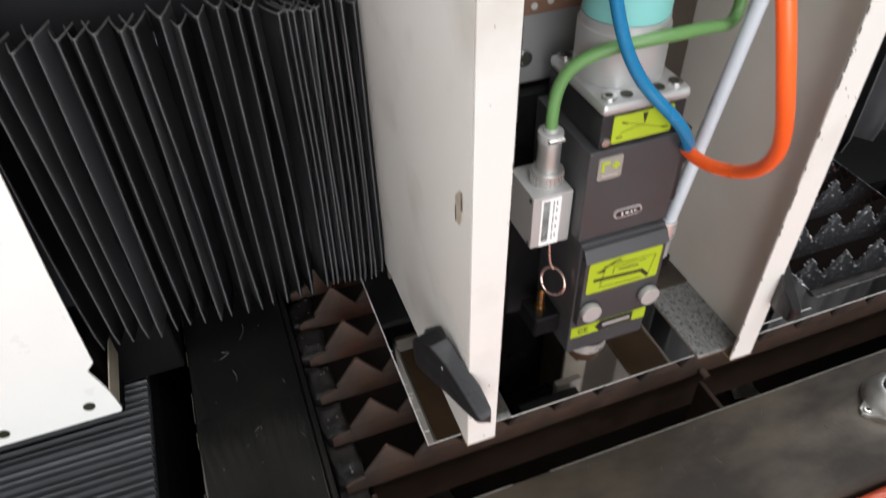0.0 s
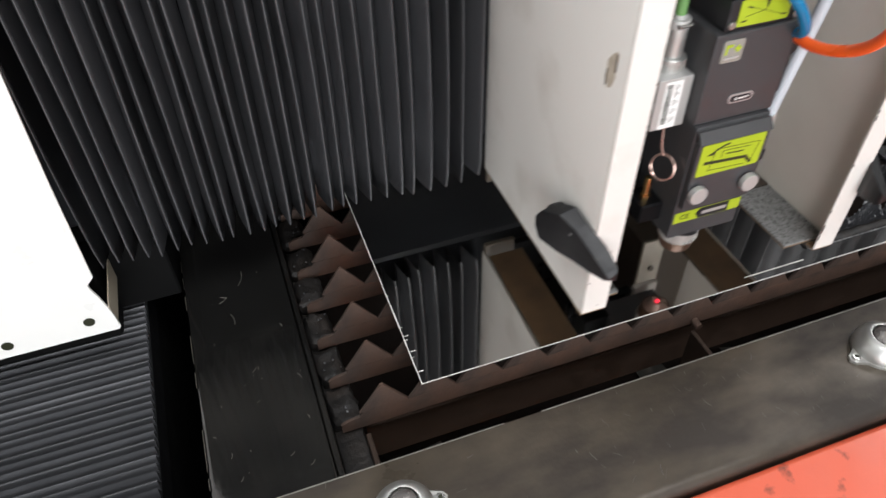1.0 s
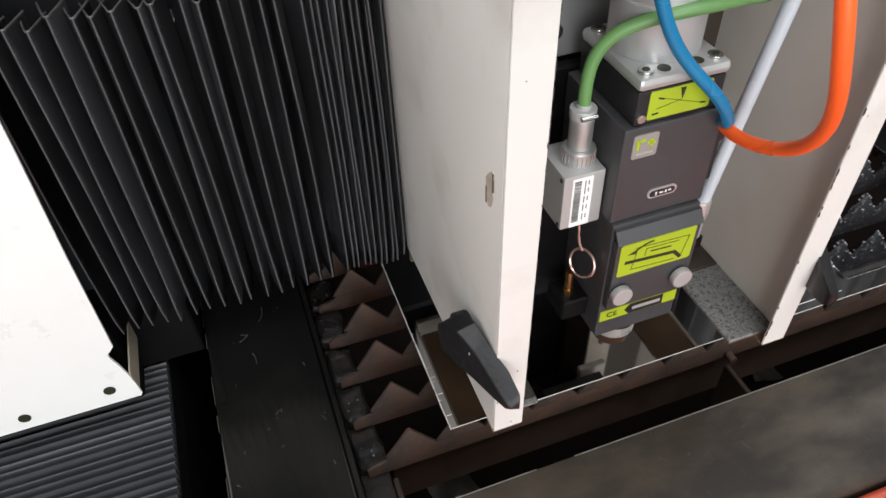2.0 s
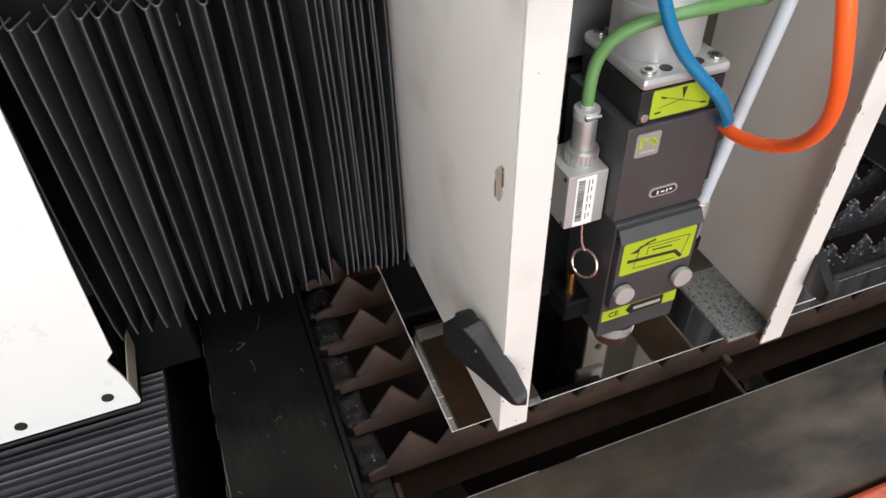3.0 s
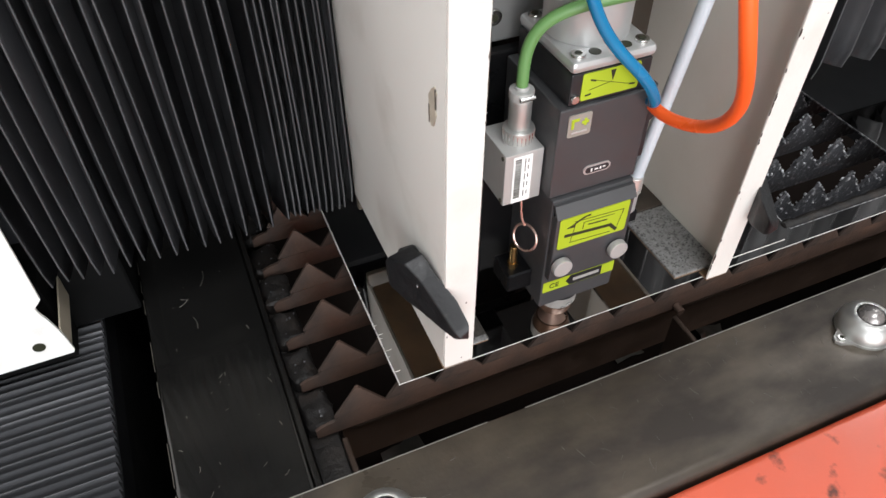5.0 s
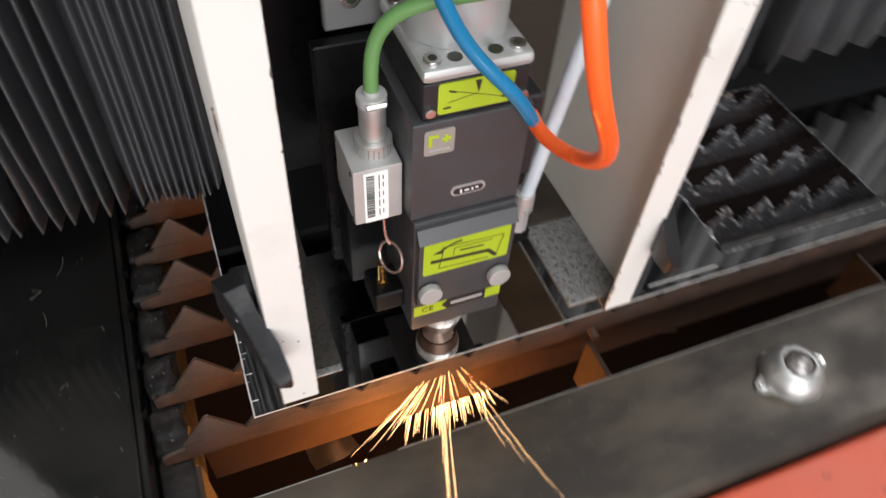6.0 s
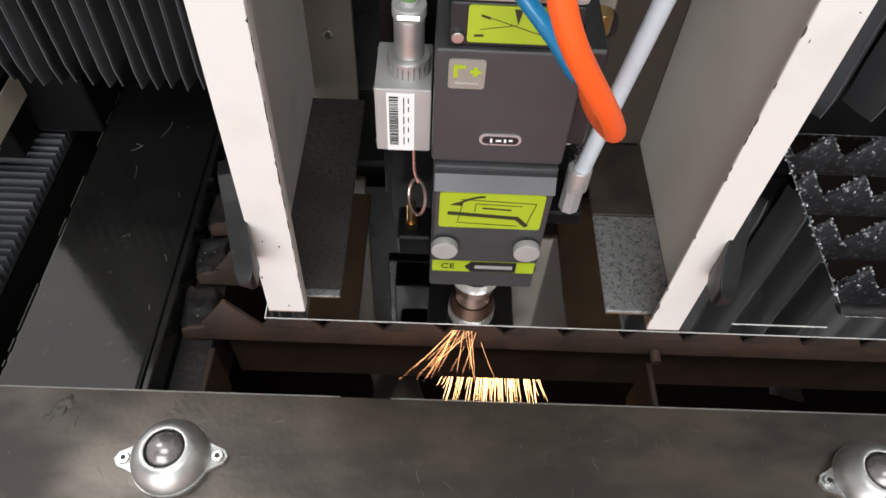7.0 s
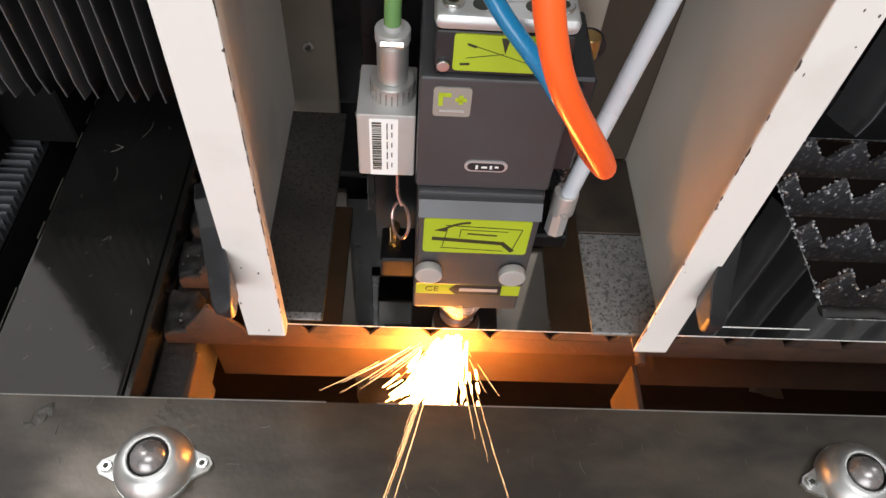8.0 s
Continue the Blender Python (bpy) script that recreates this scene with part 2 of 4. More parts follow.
# ---- mesh helpers ----
def box(bm, x0, x1, y0, y1, z0, z1, bevel=0.0, segments=1):
    m = Matrix.Translation(((x0 + x1) / 2, (y0 + y1) / 2, (z0 + z1) / 2)) @ Matrix.Diagonal((x1 - x0, y1 - y0, z1 - z0, 1))
    g = bmesh.ops.create_cube(bm, size=1, matrix=m)
    if bevel:
        es = list({e for v in g["verts"] for e in v.link_edges})
        bmesh.ops.bevel(bm, geom=es, offset=bevel, segments=segments, affect="EDGES", profile=0.5)
    return bm


def cyl(bm, p, axis, r, h, seg=24, r2=None, bevel=0.0):
    """A cylinder or cone from p along axis (x, y or z), h long."""
    turn = {"z": Matrix.Identity(4), "x": Matrix.Rotation(radians(90), 4, "Y"), "y": Matrix.Rotation(radians(-90), 4, "X")}[axis]
    m = Matrix.Translation(p) @ turn @ Matrix.Translation((0, 0, h / 2))
    g = bmesh.ops.create_cone(bm, cap_ends=True, segments=seg, radius1=r, radius2=r if r2 is None else r2, depth=abs(h), matrix=m)
    if bevel:
        es = [e for e in {e for v in g["verts"] for e in v.link_edges} if any(len(q.verts) > 4 for q in e.link_faces)]
        bmesh.ops.bevel(bm, geom=es, offset=bevel, segments=2, affect="EDGES", profile=0.5)
    return bm


def tube(bm, pts, r, seg=12, closed=False, caps=True):
    pts = [Vector(p) for p in pts]
    rings, n = [], len(pts)
    up = Vector((0.31, 0.17, 0.93)).normalized()
    for i, p in enumerate(pts):
        d = (pts[(i + 1) % n] - pts[i - 1]) if closed else (pts[min(i + 1, n - 1)] - pts[max(i - 1, 0)])
        d.normalize()
        a = d.cross(up).normalized()
        up = a.cross(d).normalized()
        rad = r[i] if isinstance(r, (list, tuple)) else r
        rings.append([bm.verts.new(p + rad * (math.cos(2 * math.pi * k / seg) * a + math.sin(2 * math.pi * k / seg) * up)) for k in range(seg)])
    for i in range(n if closed else n - 1):
        u, v = rings[i], rings[(i + 1) % n]
        for k in range(seg):
            bm.faces.new((u[k], u[(k + 1) % seg], v[(k + 1) % seg], v[k]))
    if caps and not closed:
        bm.faces.new(rings[0][::-1])
        bm.faces.new(rings[-1])
    return bm


def spline(ctrl, n=10):
    """A smooth curve through the given points."""
    c = [Vector(p) for p in ctrl]
    c = [2 * c[0] - c[1]] + c + [2 * c[-1] - c[-2]]
    out = []
    for i in range(1, len(c) - 2):
        for k in range(n):
            t = k / n
            out.append(0.5 * (2 * c[i] + (c[i + 1] - c[i - 1]) * t + (2 * c[i - 1] - 5 * c[i] + 4 * c[i + 1] - c[i + 2]) * t * t
                              + (3 * c[i] - c[i - 1] - 3 * c[i + 1] + c[i + 2]) * t ** 3))
    return out + [c[-2]]


def relaxed(pts, times=40):
    """The points of a curve, eased so that it bends evenly; its ends stay."""
    p = [Vector(q) for q in pts]
    for _ in range(times):
        p = [p[0]] + [(p[i - 1] + 2 * p[i] + p[i + 1]) / 4 for i in range(1, len(p) - 1)] + [p[-1]]
    return p


def prism(bm, outline, y0, y1):
    """A plate with the outline (x, z) from y0 to y1."""
    a = [bm.verts.new((x, y0, z)) for x, z in outline]
    b = [bm.verts.new((x, y1, z)) for x, z in outline]
    n = len(a)
    bm.faces.new(a)
    bm.faces.new(b[::-1])
    for i in range(n):
        bm.faces.new((a[(i + 1) % n], a[i], b[i], b[(i + 1) % n]))
    return bm


def mesh_of(name, bm, material, smooth=0):
    bmesh.ops.recalc_face_normals(bm, faces=bm.faces[:])
    me = bpy.data.meshes.new(name)
    bm.to_mesh(me)
    bm.free()
    me.materials.append(M[material])
    if smooth:
        me.shade_smooth()
        me.set_sharp_from_angle(angle=radians(smooth))
    return me


def crisp(ob, smooth):
    """Flat faces stay flat between their rounded edges."""
    if smooth == 35 and ob.name.split(".")[0] not in ("rib", "knurl_rib", "tooth"):
        md = ob.modifiers.new("normals", "WEIGHTED_NORMAL")
        md.keep_sharp = True
    return ob


def part(name, bm, material, parent, label="", smooth=35):
    ob = crisp(new(name, mesh_of(name, bm, material, smooth)), smooth)
    ob.parent = parent
    if label:
        tagged(ob, label)
    return ob


def thing(name, label, category, group="", kind="", at=(0, 0, 0)):
    ob = new(name)
    ob.location = at
    ob.empty_display_size = 0.02
    return tagged(ob, label, category, group, kind)


def solid(name, bm, material, label, category, group="", kind="", smooth=35):
    return tagged(crisp(new(name, mesh_of(name, bm, material, smooth)), smooth), label, category, group, kind)


def B():
    return bmesh.new()


def words(name, text, size, m, material, parent):
    c = bpy.data.curves.new(name, "FONT")
    c.body, c.size, c.extrude, c.align_x, c.align_y = text, size, 0.0001, "CENTER", "CENTER"
    tmp = bpy.data.objects.new(name, c)
    scene.collection.objects.link(tmp)
    me = bpy.data.meshes.new_from_object(tmp.evaluated_get(bpy.context.evaluated_depsgraph_get()))
    bpy.data.objects.remove(tmp)
    me.transform(m)
    me.materials.clear()
    me.materials.append(M[material])
    ob = new(name, me)
    ob.parent = parent
    return ob


# ---- an unseen hall, added and closed round the machine ----
FLOOR = -0.85
solid("floor", box(B(), -5, 6, -4.2, 4.2, FLOOR - 0.1, FLOOR), "concrete", "grey concrete workshop floor", "floor", kind="structure")
solid("ceiling", box(B(), -5, 6, -4.2, 4.2, 4.0, 4.1), "roof_sheet", "pale sheet metal workshop roof", "ceiling", kind="structure")
solid("wall_north", box(B(), -5, 6, 4.0, 4.2, FLOOR, 4.0), "wall_paint", "plain painted workshop wall", "wall", kind="structure")
solid("wall_west", box(B(), -5.0, -4.8, -4.0, 4.0, FLOOR, 4.0), "wall_paint", "plain painted workshop wall", "wall", kind="structure")
solid("wall_east", box(B(), 5.8, 6.0, -4.0, 4.0, FLOOR, 4.0), "wall_paint", "plain painted workshop wall", "wall", kind="structure")
bm = B()
box(bm, -5, -2.6, -4.2, -4.0, FLOOR, 4.0)
box(bm, 1.4, 6, -4.2, -4.0, FLOOR, 4.0)
box(bm, -2.6, 1.4, -4.2, -4.0, 3.0, 4.0)
solid("wall_south", bm, "wall_paint", "plain painted workshop wall with an assumed open gate", "wall", kind="structure")

# ---- the machine bed ----
X1 = 1.5
bed = thing("machine_bed", "red painted steel laser cutter bed with dark support beams", "machine bed")
bm = B()
box(bm, -0.9, X1, -0.40, -0.1765, FLOOR, -0.026, 0.006, 3)
part("front_body", bm, "red_paint", bed, "chipped orange-red painted steel front body")
bm = B()
box(bm, -0.9, X1, -0.1735, -0.0640, -0.115, -0.019)
bmesh.ops.bevel(bm, geom=[e for e in bm.edges if all(v.co.y < -0.17 and v.co.z > -0.02 for v in e.verts)], offset=0.010, segments=4, affect="EDGES", profile=0.5)
bmesh.ops.bevel(bm, geom=[e for e in bm.edges if all(v.co.y > -0.07 and v.co.z > -0.02 for v in e.verts)], offset=0.0012, segments=2, affect="EDGES", profile=0.5)
rail = part("front_rail", bm, "raw_steel", bed, "scuffed bare steel front rail")
bm = B()
re_ = random.Random(17)
x = -0.20
while x < 1.0:
    d = re_.uniform(0.006, 0.05)
    if re_.random() < 0.93:
        box(bm, x, x + d, -0.0646 - re_.uniform(0, 0.0002), -0.0639, -0.0200, -0.0189)
    x += d
w_ = part("worn_edge", bm, "edge_bright", rail, "bare bright worn rail edge", 0)
w_["kind"] = "stuff"
bm = B()
for x, y, s in ((-0.099, -0.080, 0.0055), (-0.094, -0.075, 0.0045), (-0.104, -0.087, 0.0040), (-0.1075, -0.0865, 0.003)):
    bmesh.ops.create_icosphere(bm, subdivisions=3, radius=s, matrix=Matrix.Translation((x, y, -0.0192)) @ Matrix.Diagonal((1, 1.3, 0.14, 1)))
for v in bm.verts:
    v.co += 0.0008 * noise.noise_vector(v.co * 300)
part("weld_mark", bm, "weld", rail, "ground weld mark", 60)
bm = B()
box(bm, -0.1615, -0.055, -0.0635, 0.9, -0.135, -0.035, 0.004, 2)
part("side_beam", bm, "black_steel", bed, "black painted steel side beam, scratched")
# tray and pit walls carry the shade below the slats as colour
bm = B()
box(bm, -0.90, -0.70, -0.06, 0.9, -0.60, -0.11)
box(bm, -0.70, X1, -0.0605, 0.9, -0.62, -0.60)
part("pit_tray", bm, "shaded_rust", bed, "slag tray under the slats, coloured near black for shade")
# added block: its black colour is the shade of the gap
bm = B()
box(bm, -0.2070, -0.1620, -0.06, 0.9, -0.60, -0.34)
part("gap_filler", bm, "gap_shade", bed, "black filler standing for the shade beside the side beam")
# unseen wall, added to block spark light from the side gap
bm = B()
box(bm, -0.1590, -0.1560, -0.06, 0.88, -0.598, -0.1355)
part("leak_wall", bm, "shaded_rust", bed)
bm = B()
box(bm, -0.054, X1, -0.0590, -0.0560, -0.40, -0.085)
part("pit_wall", bm, "shaded_rust", bed)
bm = B()
box(bm, -0.40, X1, 0.88, 0.9, -0.60, 0.3)
box(bm, X1 - 0.02, X1, -0.06, 0.88, -0.60, 0.2)
part("rear_wall", bm, "fabric_dull", bed)
bm = B()
rw = random.Random(8)
y = -0.055
while y < 0.25:
    d = rw.uniform(0.004, 0.020)
    if rw.random() < 0.5:
        box(bm, -0.16165, -0.1611 + rw.uniform(0, 0.0003), y, y + d, -0.0360, -0.03485)
    y += d
w_ = part("worn_edge", bm, "scuff_dim", bed, "bare worn edge of the side beam", 0)
w_["kind"] = "stuff"
bm = B()


def scratch(bm, x, y, length, turn, z, w=0.0004, bend=0.4):
    pts = []
    for k in range(5):
        t = k / 4
        pts.append((x + length * t * math.cos(turn + bend * t), y + length * t * math.sin(turn + bend * t), z))
    tube(bm, pts, w / 2, 4)


for x, y, ln, tn in ((-0.108, 0.083, 0.006, 0.4), (-0.102, 0.084, 0.004, 1.2), (-0.116, 0.150, 0.016, 1.3), (-0.128, 0.185, 0.012, 0.3), (-0.119, 0.190, 0.008, 2.2), (-0.105, 0.205, 0.022, 0.9),
                     (-0.140, -0.005, 0.006, 1.0), (-0.090, -0.020, 0.005, 0.2), (-0.150, 0.02, 0.004, 2.0), (-0.070, 0.130, 0.006, 1.5), (-0.064, 0.060, 0.007, 1.6), (-0.066, 0.012, 0.005, 1.4), (-0.075, -0.035, 0.006, 0.3), (-0.135, -0.03, 0.005, 0.6)):
    scratch(bm, x, y, ln, tn, -0.0349)
for _ in range(14):
    scratch(bm, rw.uniform(-0.155, -0.06), rw.uniform(-0.05, 0.22), rw.uniform(0.001, 0.004), rw.uniform(0, 6), -0.0349, 0.0003)
w_ = part("scratch", bm, "scuff", bed, "", 0)
w_["kind"] = "stuff"
bm = B()
for _ in range(120):
    scratch(bm, rw.uniform(-0.18, 0.70), rw.uniform(-0.165, -0.066), rw.uniform(0.0008, 0.010), rw.choice((rw.gauss(1.57, 0.25), rw.uniform(0, 6))), -0.0190, rw.choice((0.0003, 0.0003, 0.0007)), rw.uniform(-0.5, 0.5))
w_ = part("rail_scratch", bm, "scuff_dim", rail, "", 0)
w_["kind"] = "stuff"
# inner edge strip of the side beam
bm = B()
box(bm, -0.0545, -0.0490, -0.058, 0.88, -0.10, -0.036, 0.001)
part("edge_strip", bm, "black_steel", bed)
bm = B()
box(bm, -0.0150, X1 - 0.03, 0.0180, 0.0230, -0.1480, -0.0900, 0.0008)
part("cross_plate", bm, "pit_rust", bed, "rusty cross plate under the slats")
# brackets that carry the slats in the pit
for bx in (-0.020, 0.337, 0.66, 1.0):
    bm = B()
    box(bm, bx, bx + 0.005, -0.0545, -0.006, -0.130, -0.060, 0.001)
    box(bm, bx - 0.016, bx + 0.005, -0.0555, -0.0515, -0.130, -0.072, 0.001)
    part("bracket", bm, "bracket", bed, "rusty steel bracket")

# ---- scrap fallen into the tray ----
def scrap(x, y, sx, sy, turn, seed):
    """A thin bent offcut lying in the tray."""
    bm = B()
    box(bm, -sx / 2, sx / 2, -sy / 2, sy / 2, -0.0008, 0.0008)
    bmesh.ops.subdivide_edges(bm, edges=[e for e in bm.edges if e.calc_length() > 0.01], cuts=5, use_grid_fill=True)
    for v in bm.verts:
        v.co.z += 0.012 + 0.010 * math.sin(v.co.x * 70 + seed) * math.cos(v.co.y * 60)
        v.co += 0.004 * noise.noise_vector(v.co * 60 + Vector((seed, 0, 0)))
    bmesh.ops.transform(bm, matrix=pose(x, y, -0.600, 0, 0, turn), verts=bm.verts[:])
    low = min(v.co.z for v in bm.verts)
    for v in bm.verts:
        v.co.z -= low + 0.600
    solid("scrap_piece", bm, "scrap_steel", "bent pale metal offcut lying in the slag tray", "scrap", "scrap in the slag tray", smooth=40)


scrap(0.111, 0.222, 0.075, 0.070, 12, 1)
scrap(0.572, 0.272, 0.060, 0.035, 5, 2)
scrap(0.745, 0.240, 0.060, 0.040, -8, 3)

# ---- ball transfer units on the rail ----
unit = thing("ball_transfer", "zinc-plated ball transfer unit with two fixing ears", "ball transfer", "ball transfers on the front rail", at=(-0.0125, -0.1135, -0.019))
bm = B()
ears = []
for a in range(48):
    t = 2 * math.pi * a / 48
    x, y = math.cos(t), math.sin(t)
    r = max(0.0262, 0.0375 * abs(x) ** 7)
    ears.append((r * x * (1.0 if abs(x) < 0.8 else 1.0), r * y))
lo = [bm.verts.new((x, y, 0)) for x, y in ears]
hi = [bm.verts.new((x, y, 0.003)) for x, y in ears]
bm.faces.new(lo[::-1])
bm.faces.new(hi)
for i in range(48):
    bm.faces.new((lo[i], lo[(i + 1) % 48], hi[(i + 1) % 48], hi[i]))
flange = part("flange", bm, "zinc", unit)
bm = B()
prof = [(0.0258, 0.0025), (0.0258, 0.0050), (0.0248, 0.0095), (0.0222, 0.0145), (0.0182, 0.0185), (0.0146, 0.0205), (0.0132, 0.0200)]
rings = [[bm.verts.new((r * math.cos(2 * math.pi * k / 40), r * math.sin(2 * math.pi * k / 40), z)) for k in range(40)] for r, z in prof]
for u, v in zip(rings, rings[1:]):
    for k in range(40):
        bm.faces.new((u[k], u[(k + 1) % 40], v[(k + 1) % 40], v[k]))
part("housing", bm, "zinc", unit, "domed zinc housing", 50)
bm = B()
bmesh.ops.create_uvsphere(bm, u_segments=36, v_segments=18, radius=0.0126, matrix=Matrix.Translation((0, 0, 0.0145)))
part("ball", bm, "ball", unit, "polished steel ball", 80)
for s in (-1, 1):
    bm = B()
    cyl(bm, (s * 0.0310, 0, 0.003), "z", 0.0040, 0.0022, 18, bevel=0.0006)
    sc = part("screw", bm, "chrome", unit)
    bm = B()
    cyl(bm, (s * 0.0310, 0, 0.0050), "z", 0.0020, 0.0004, 6)
    part("socket", bm, "ink", sc)
unit.rotation_euler.z = radians(3)
for bx in (0.4650, 0.9425):
    copy_thing(unit, pose(bx, -0.1135, -0.019, 0, 0, 4))

# ---- sawtooth slats ----
PITCH, TIP0, DEPTH = 0.0479, 0.0024, 0.0345


rng = random.Random(4)
SB = -0.0570


def tooth_mesh(kind, seed):
    """One sawtooth, from trough to trough, with its tip at x = 0."""
    r = random.Random(seed)
    h = PITCH / 2
    bm = B()
    if kind == "rust":
        pts = [(-h, -DEPTH), (-h * 0.5, -DEPTH * 0.5 + r.uniform(-0.0006, 0.0006)), (-0.0014, -0.0010), (0.0012, -0.0008), (h * 0.5, -DEPTH * 0.5 + r.uniform(-0.0006, 0.0006)), (h, -DEPTH)]
        prism(bm, pts, 0, 0.003)
        bmesh.ops.bevel(bm, geom=[e for e in bm.edges if abs(e.verts[0].co.y - e.verts[1].co.y) < 1e-6 and e.calc_length() > 0.003], offset=0.0003, segments=1, affect="EDGES")
        return mesh_of("tooth", bm, "rust", 0)
    top = r.uniform(0.0, 0.006)
    pts = [(-h, -DEPTH)]
    for k in range(1, 6):
        t = k / 6
        pts.append((-h * (1 - t) + r.uniform(-0.0012, 0.0012), -DEPTH + (DEPTH - top) * t + r.uniform(-0.0015, 0.0015)))
    pts += [(-0.002, -top), (0.0015, -top - 0.001)]
    for k in range(1, 6):
        t = k / 6
        pts.append((h * t + r.uniform(-0.0012, 0.0012), -top - (DEPTH - top) * t + r.uniform(-0.0015, 0.0015)))
    pts.append((h, -DEPTH))
    prism(bm, pts, -0.0003, 0.0033)
    body_faces = len(bm.faces)
    for _ in range(60):
        t = r.random() ** 0.8
        side = r.choice((-1, 1))
        f = r.uniform(0.86, 1.02) if r.random() < 0.85 else r.uniform(0.0, 0.8)
        m = Matrix.Translation((side * h * t * f, r.choice((-0.001, 0.004)) + r.uniform(-0.0012, 0.0012), -top - (DEPTH - top) * t - 0.0005))
        bmesh.ops.create_icosphere(bm, subdivisions=1, radius=r.uniform(0.0005, 0.0018), matrix=m @ Matrix.Diagonal((1, r.uniform(0.6, 1.2), r.uniform(0.7, 1.8), 1)))
    bm.faces.ensure_lookup_table()
    for q in range(body_faces, len(bm.faces)):
        bm.faces[q].material_index = 1
    me = mesh_of("tooth", bm, "slag_dark", 0)
    me.materials.append(M["slag"])
    return me


rust_teeth = [tooth_mesh("rust", s) for s in range(4)]
slag_teeth = [tooth_mesh("slag", s + 9) for s in range(6)]
for k in range(12):
    y = k * 0.0525
    sl = thing("slat", "rusty steel sawtooth support slat" if k == 0 else "sawtooth support slat, rusty at its end and crusted with slag", "slat", "support slats of the cutting bed", at=(0, y, 0))
    h = PITCH / 2
    bm = prism(B(), [(-0.040, SB), (-0.040, -0.0460), (-0.034, -0.0425), (TIP0 - h, -0.0400), (TIP0 - h, SB)], 0, 0.003)
    part("end_tongue", bm, "rust", sl, "", 0)
    bm = prism(B(), [(TIP0 - h, SB), (TIP0 - h, -0.0400), (TIP0 - h + 0.002, -DEPTH - 0.002), (TIP0 - h + 0.004, -DEPTH), (0.45, -DEPTH), (0.45, SB)], 0, 0.003)
    part("strip", bm, "rust", sl, "", 0)
    bm = prism(B(), [(0.45, SB), (0.45, -DEPTH), (1.39, -DEPTH), (1.39, SB)], 0, 0.003)
    part("strip", bm, "rust" if k == 0 else "slag_dark", sl, "", 0)
    for j in range(29):
        x = TIP0 + j * PITCH + ({1: -0.015, 2: 0.018, 3: 0.017}.get(k, 0.004) if k > 0 and 8 < j < 16 else 0.0)
        me = slag_teeth[rng.randrange(6)] if (k > 0 and 8 < j < 16) else rust_teeth[rng.randrange(4)]
        ob = new("tooth", me)
        ob.parent = sl
        ob.location = (x, 0, 0)
# pin in the first slat
bm = tube(B(), [(0.342, -0.001, -0.050), (0.342, -0.011, -0.051)], 0.0042, 14)
solid("slat_pin", bm, "rust", "short rusty round pin in the front slat", "pin")

# lumps of the notched slat holder between the slat ends
holder = thing("slat_holder", "sooty notched steel bar holding the slat ends", "slat holder")
bm = B()
box(bm, -0.048, -0.020, -0.056, 0.62, -0.135, -0.0675, 0.003, 2)
part("bar", bm, "soot", holder)
for k in range(0, 11):
    y0 = k * 0.0525 + 0.0065
    bm = B()
    box(bm, -0.0475, -0.0185 + rng.uniform(-0.003, 0.003), y0, y0 + 0.0415, -0.069, -0.048 + rng.uniform(-0.004, 0.001), 0.006, 3)
    bmesh.ops.subdivide_edges(bm, edges=[e for e in bm.edges if e.calc_length() > 0.008], cuts=5, use_grid_fill=True)
    for v in bm.verts:
        v.co += 0.0030 * noise.noise_vector(v.co * 85) + 0.0014 * noise.noise_vector(v.co * 300)
    tooth = part("tooth", bm, "soot", holder)
    bm = B()
    for _ in range(5):
        r = rng.uniform(0.0005, 0.0013)
        bmesh.ops.create_icosphere(bm, subdivisions=1, radius=r, matrix=Matrix.Translation((rng.uniform(-0.044, -0.023), y0 + rng.uniform(0.004, 0.034), -0.0470)))
    sp = part("spatter", bm, "slag_dark", tooth)
    sp["kind"] = "stuff"

# ---- the polished sheet with its old cut-out ----
sheet = thing("steel_sheet", "mirror-polished stainless steel sheet with a rectangular cut-out, lying on the slats", "metal sheet")
bm = B()
T0, T1 = 0.0003, 0.0018
hx0, hx1, hy0, hy1 = 0.476, 0.668, 0.0065, 0.205
for x0, x1, y0, y1 in ((0.037, hx0, -0.0125, 0.55), (hx1, 1.34, -0.0125, 0.55), (hx0, hx1, -0.0125, hy0), (hx0, hx1, hy1, 0.55)):
    box(bm, x0, x1, y0, y1, T0, T1)
bmesh.ops.remove_doubles(bm, verts=bm.verts[:], dist=1e-6)
part("plate", bm, "mirror", sheet, "", 0)
bm = B()
box(bm, 0.037, 1.34, -0.0130, -0.0127, T0 + 0.0006, T1 + 0.0001)
part("front_edge", bm, "cut_edge", sheet, "bright cut front edge", 0)
bm = B()
y = -0.013
while y < 0.55:
    d = rng.uniform(0.004, 0.016)
    box(bm, 0.0362 - rng.uniform(0, 0.0004), 0.0368 + rng.uniform(0, 0.0006), y, min(0.55, y + d), T0, T1 + rng.uniform(0.0001, 0.0006))
    y += d
for _ in range(8):
    y = rng.uniform(0.0, 0.10)
    box(bm, 0.037, 0.037 + rng.uniform(0.0015, 0.006), y, y + 0.00035, T1, T1 + 0.0003)
part("rough_edge", bm, "cut_edge", sheet, "rough cut edge with burrs", 0)
bm = B()
box(bm, 0.386, 0.459, -0.0045, -0.0039, T1, T1 + 0.0004)
part("cut_line", bm, "cut_edge", sheet, "bright thin cut line", 0)
bm = B()
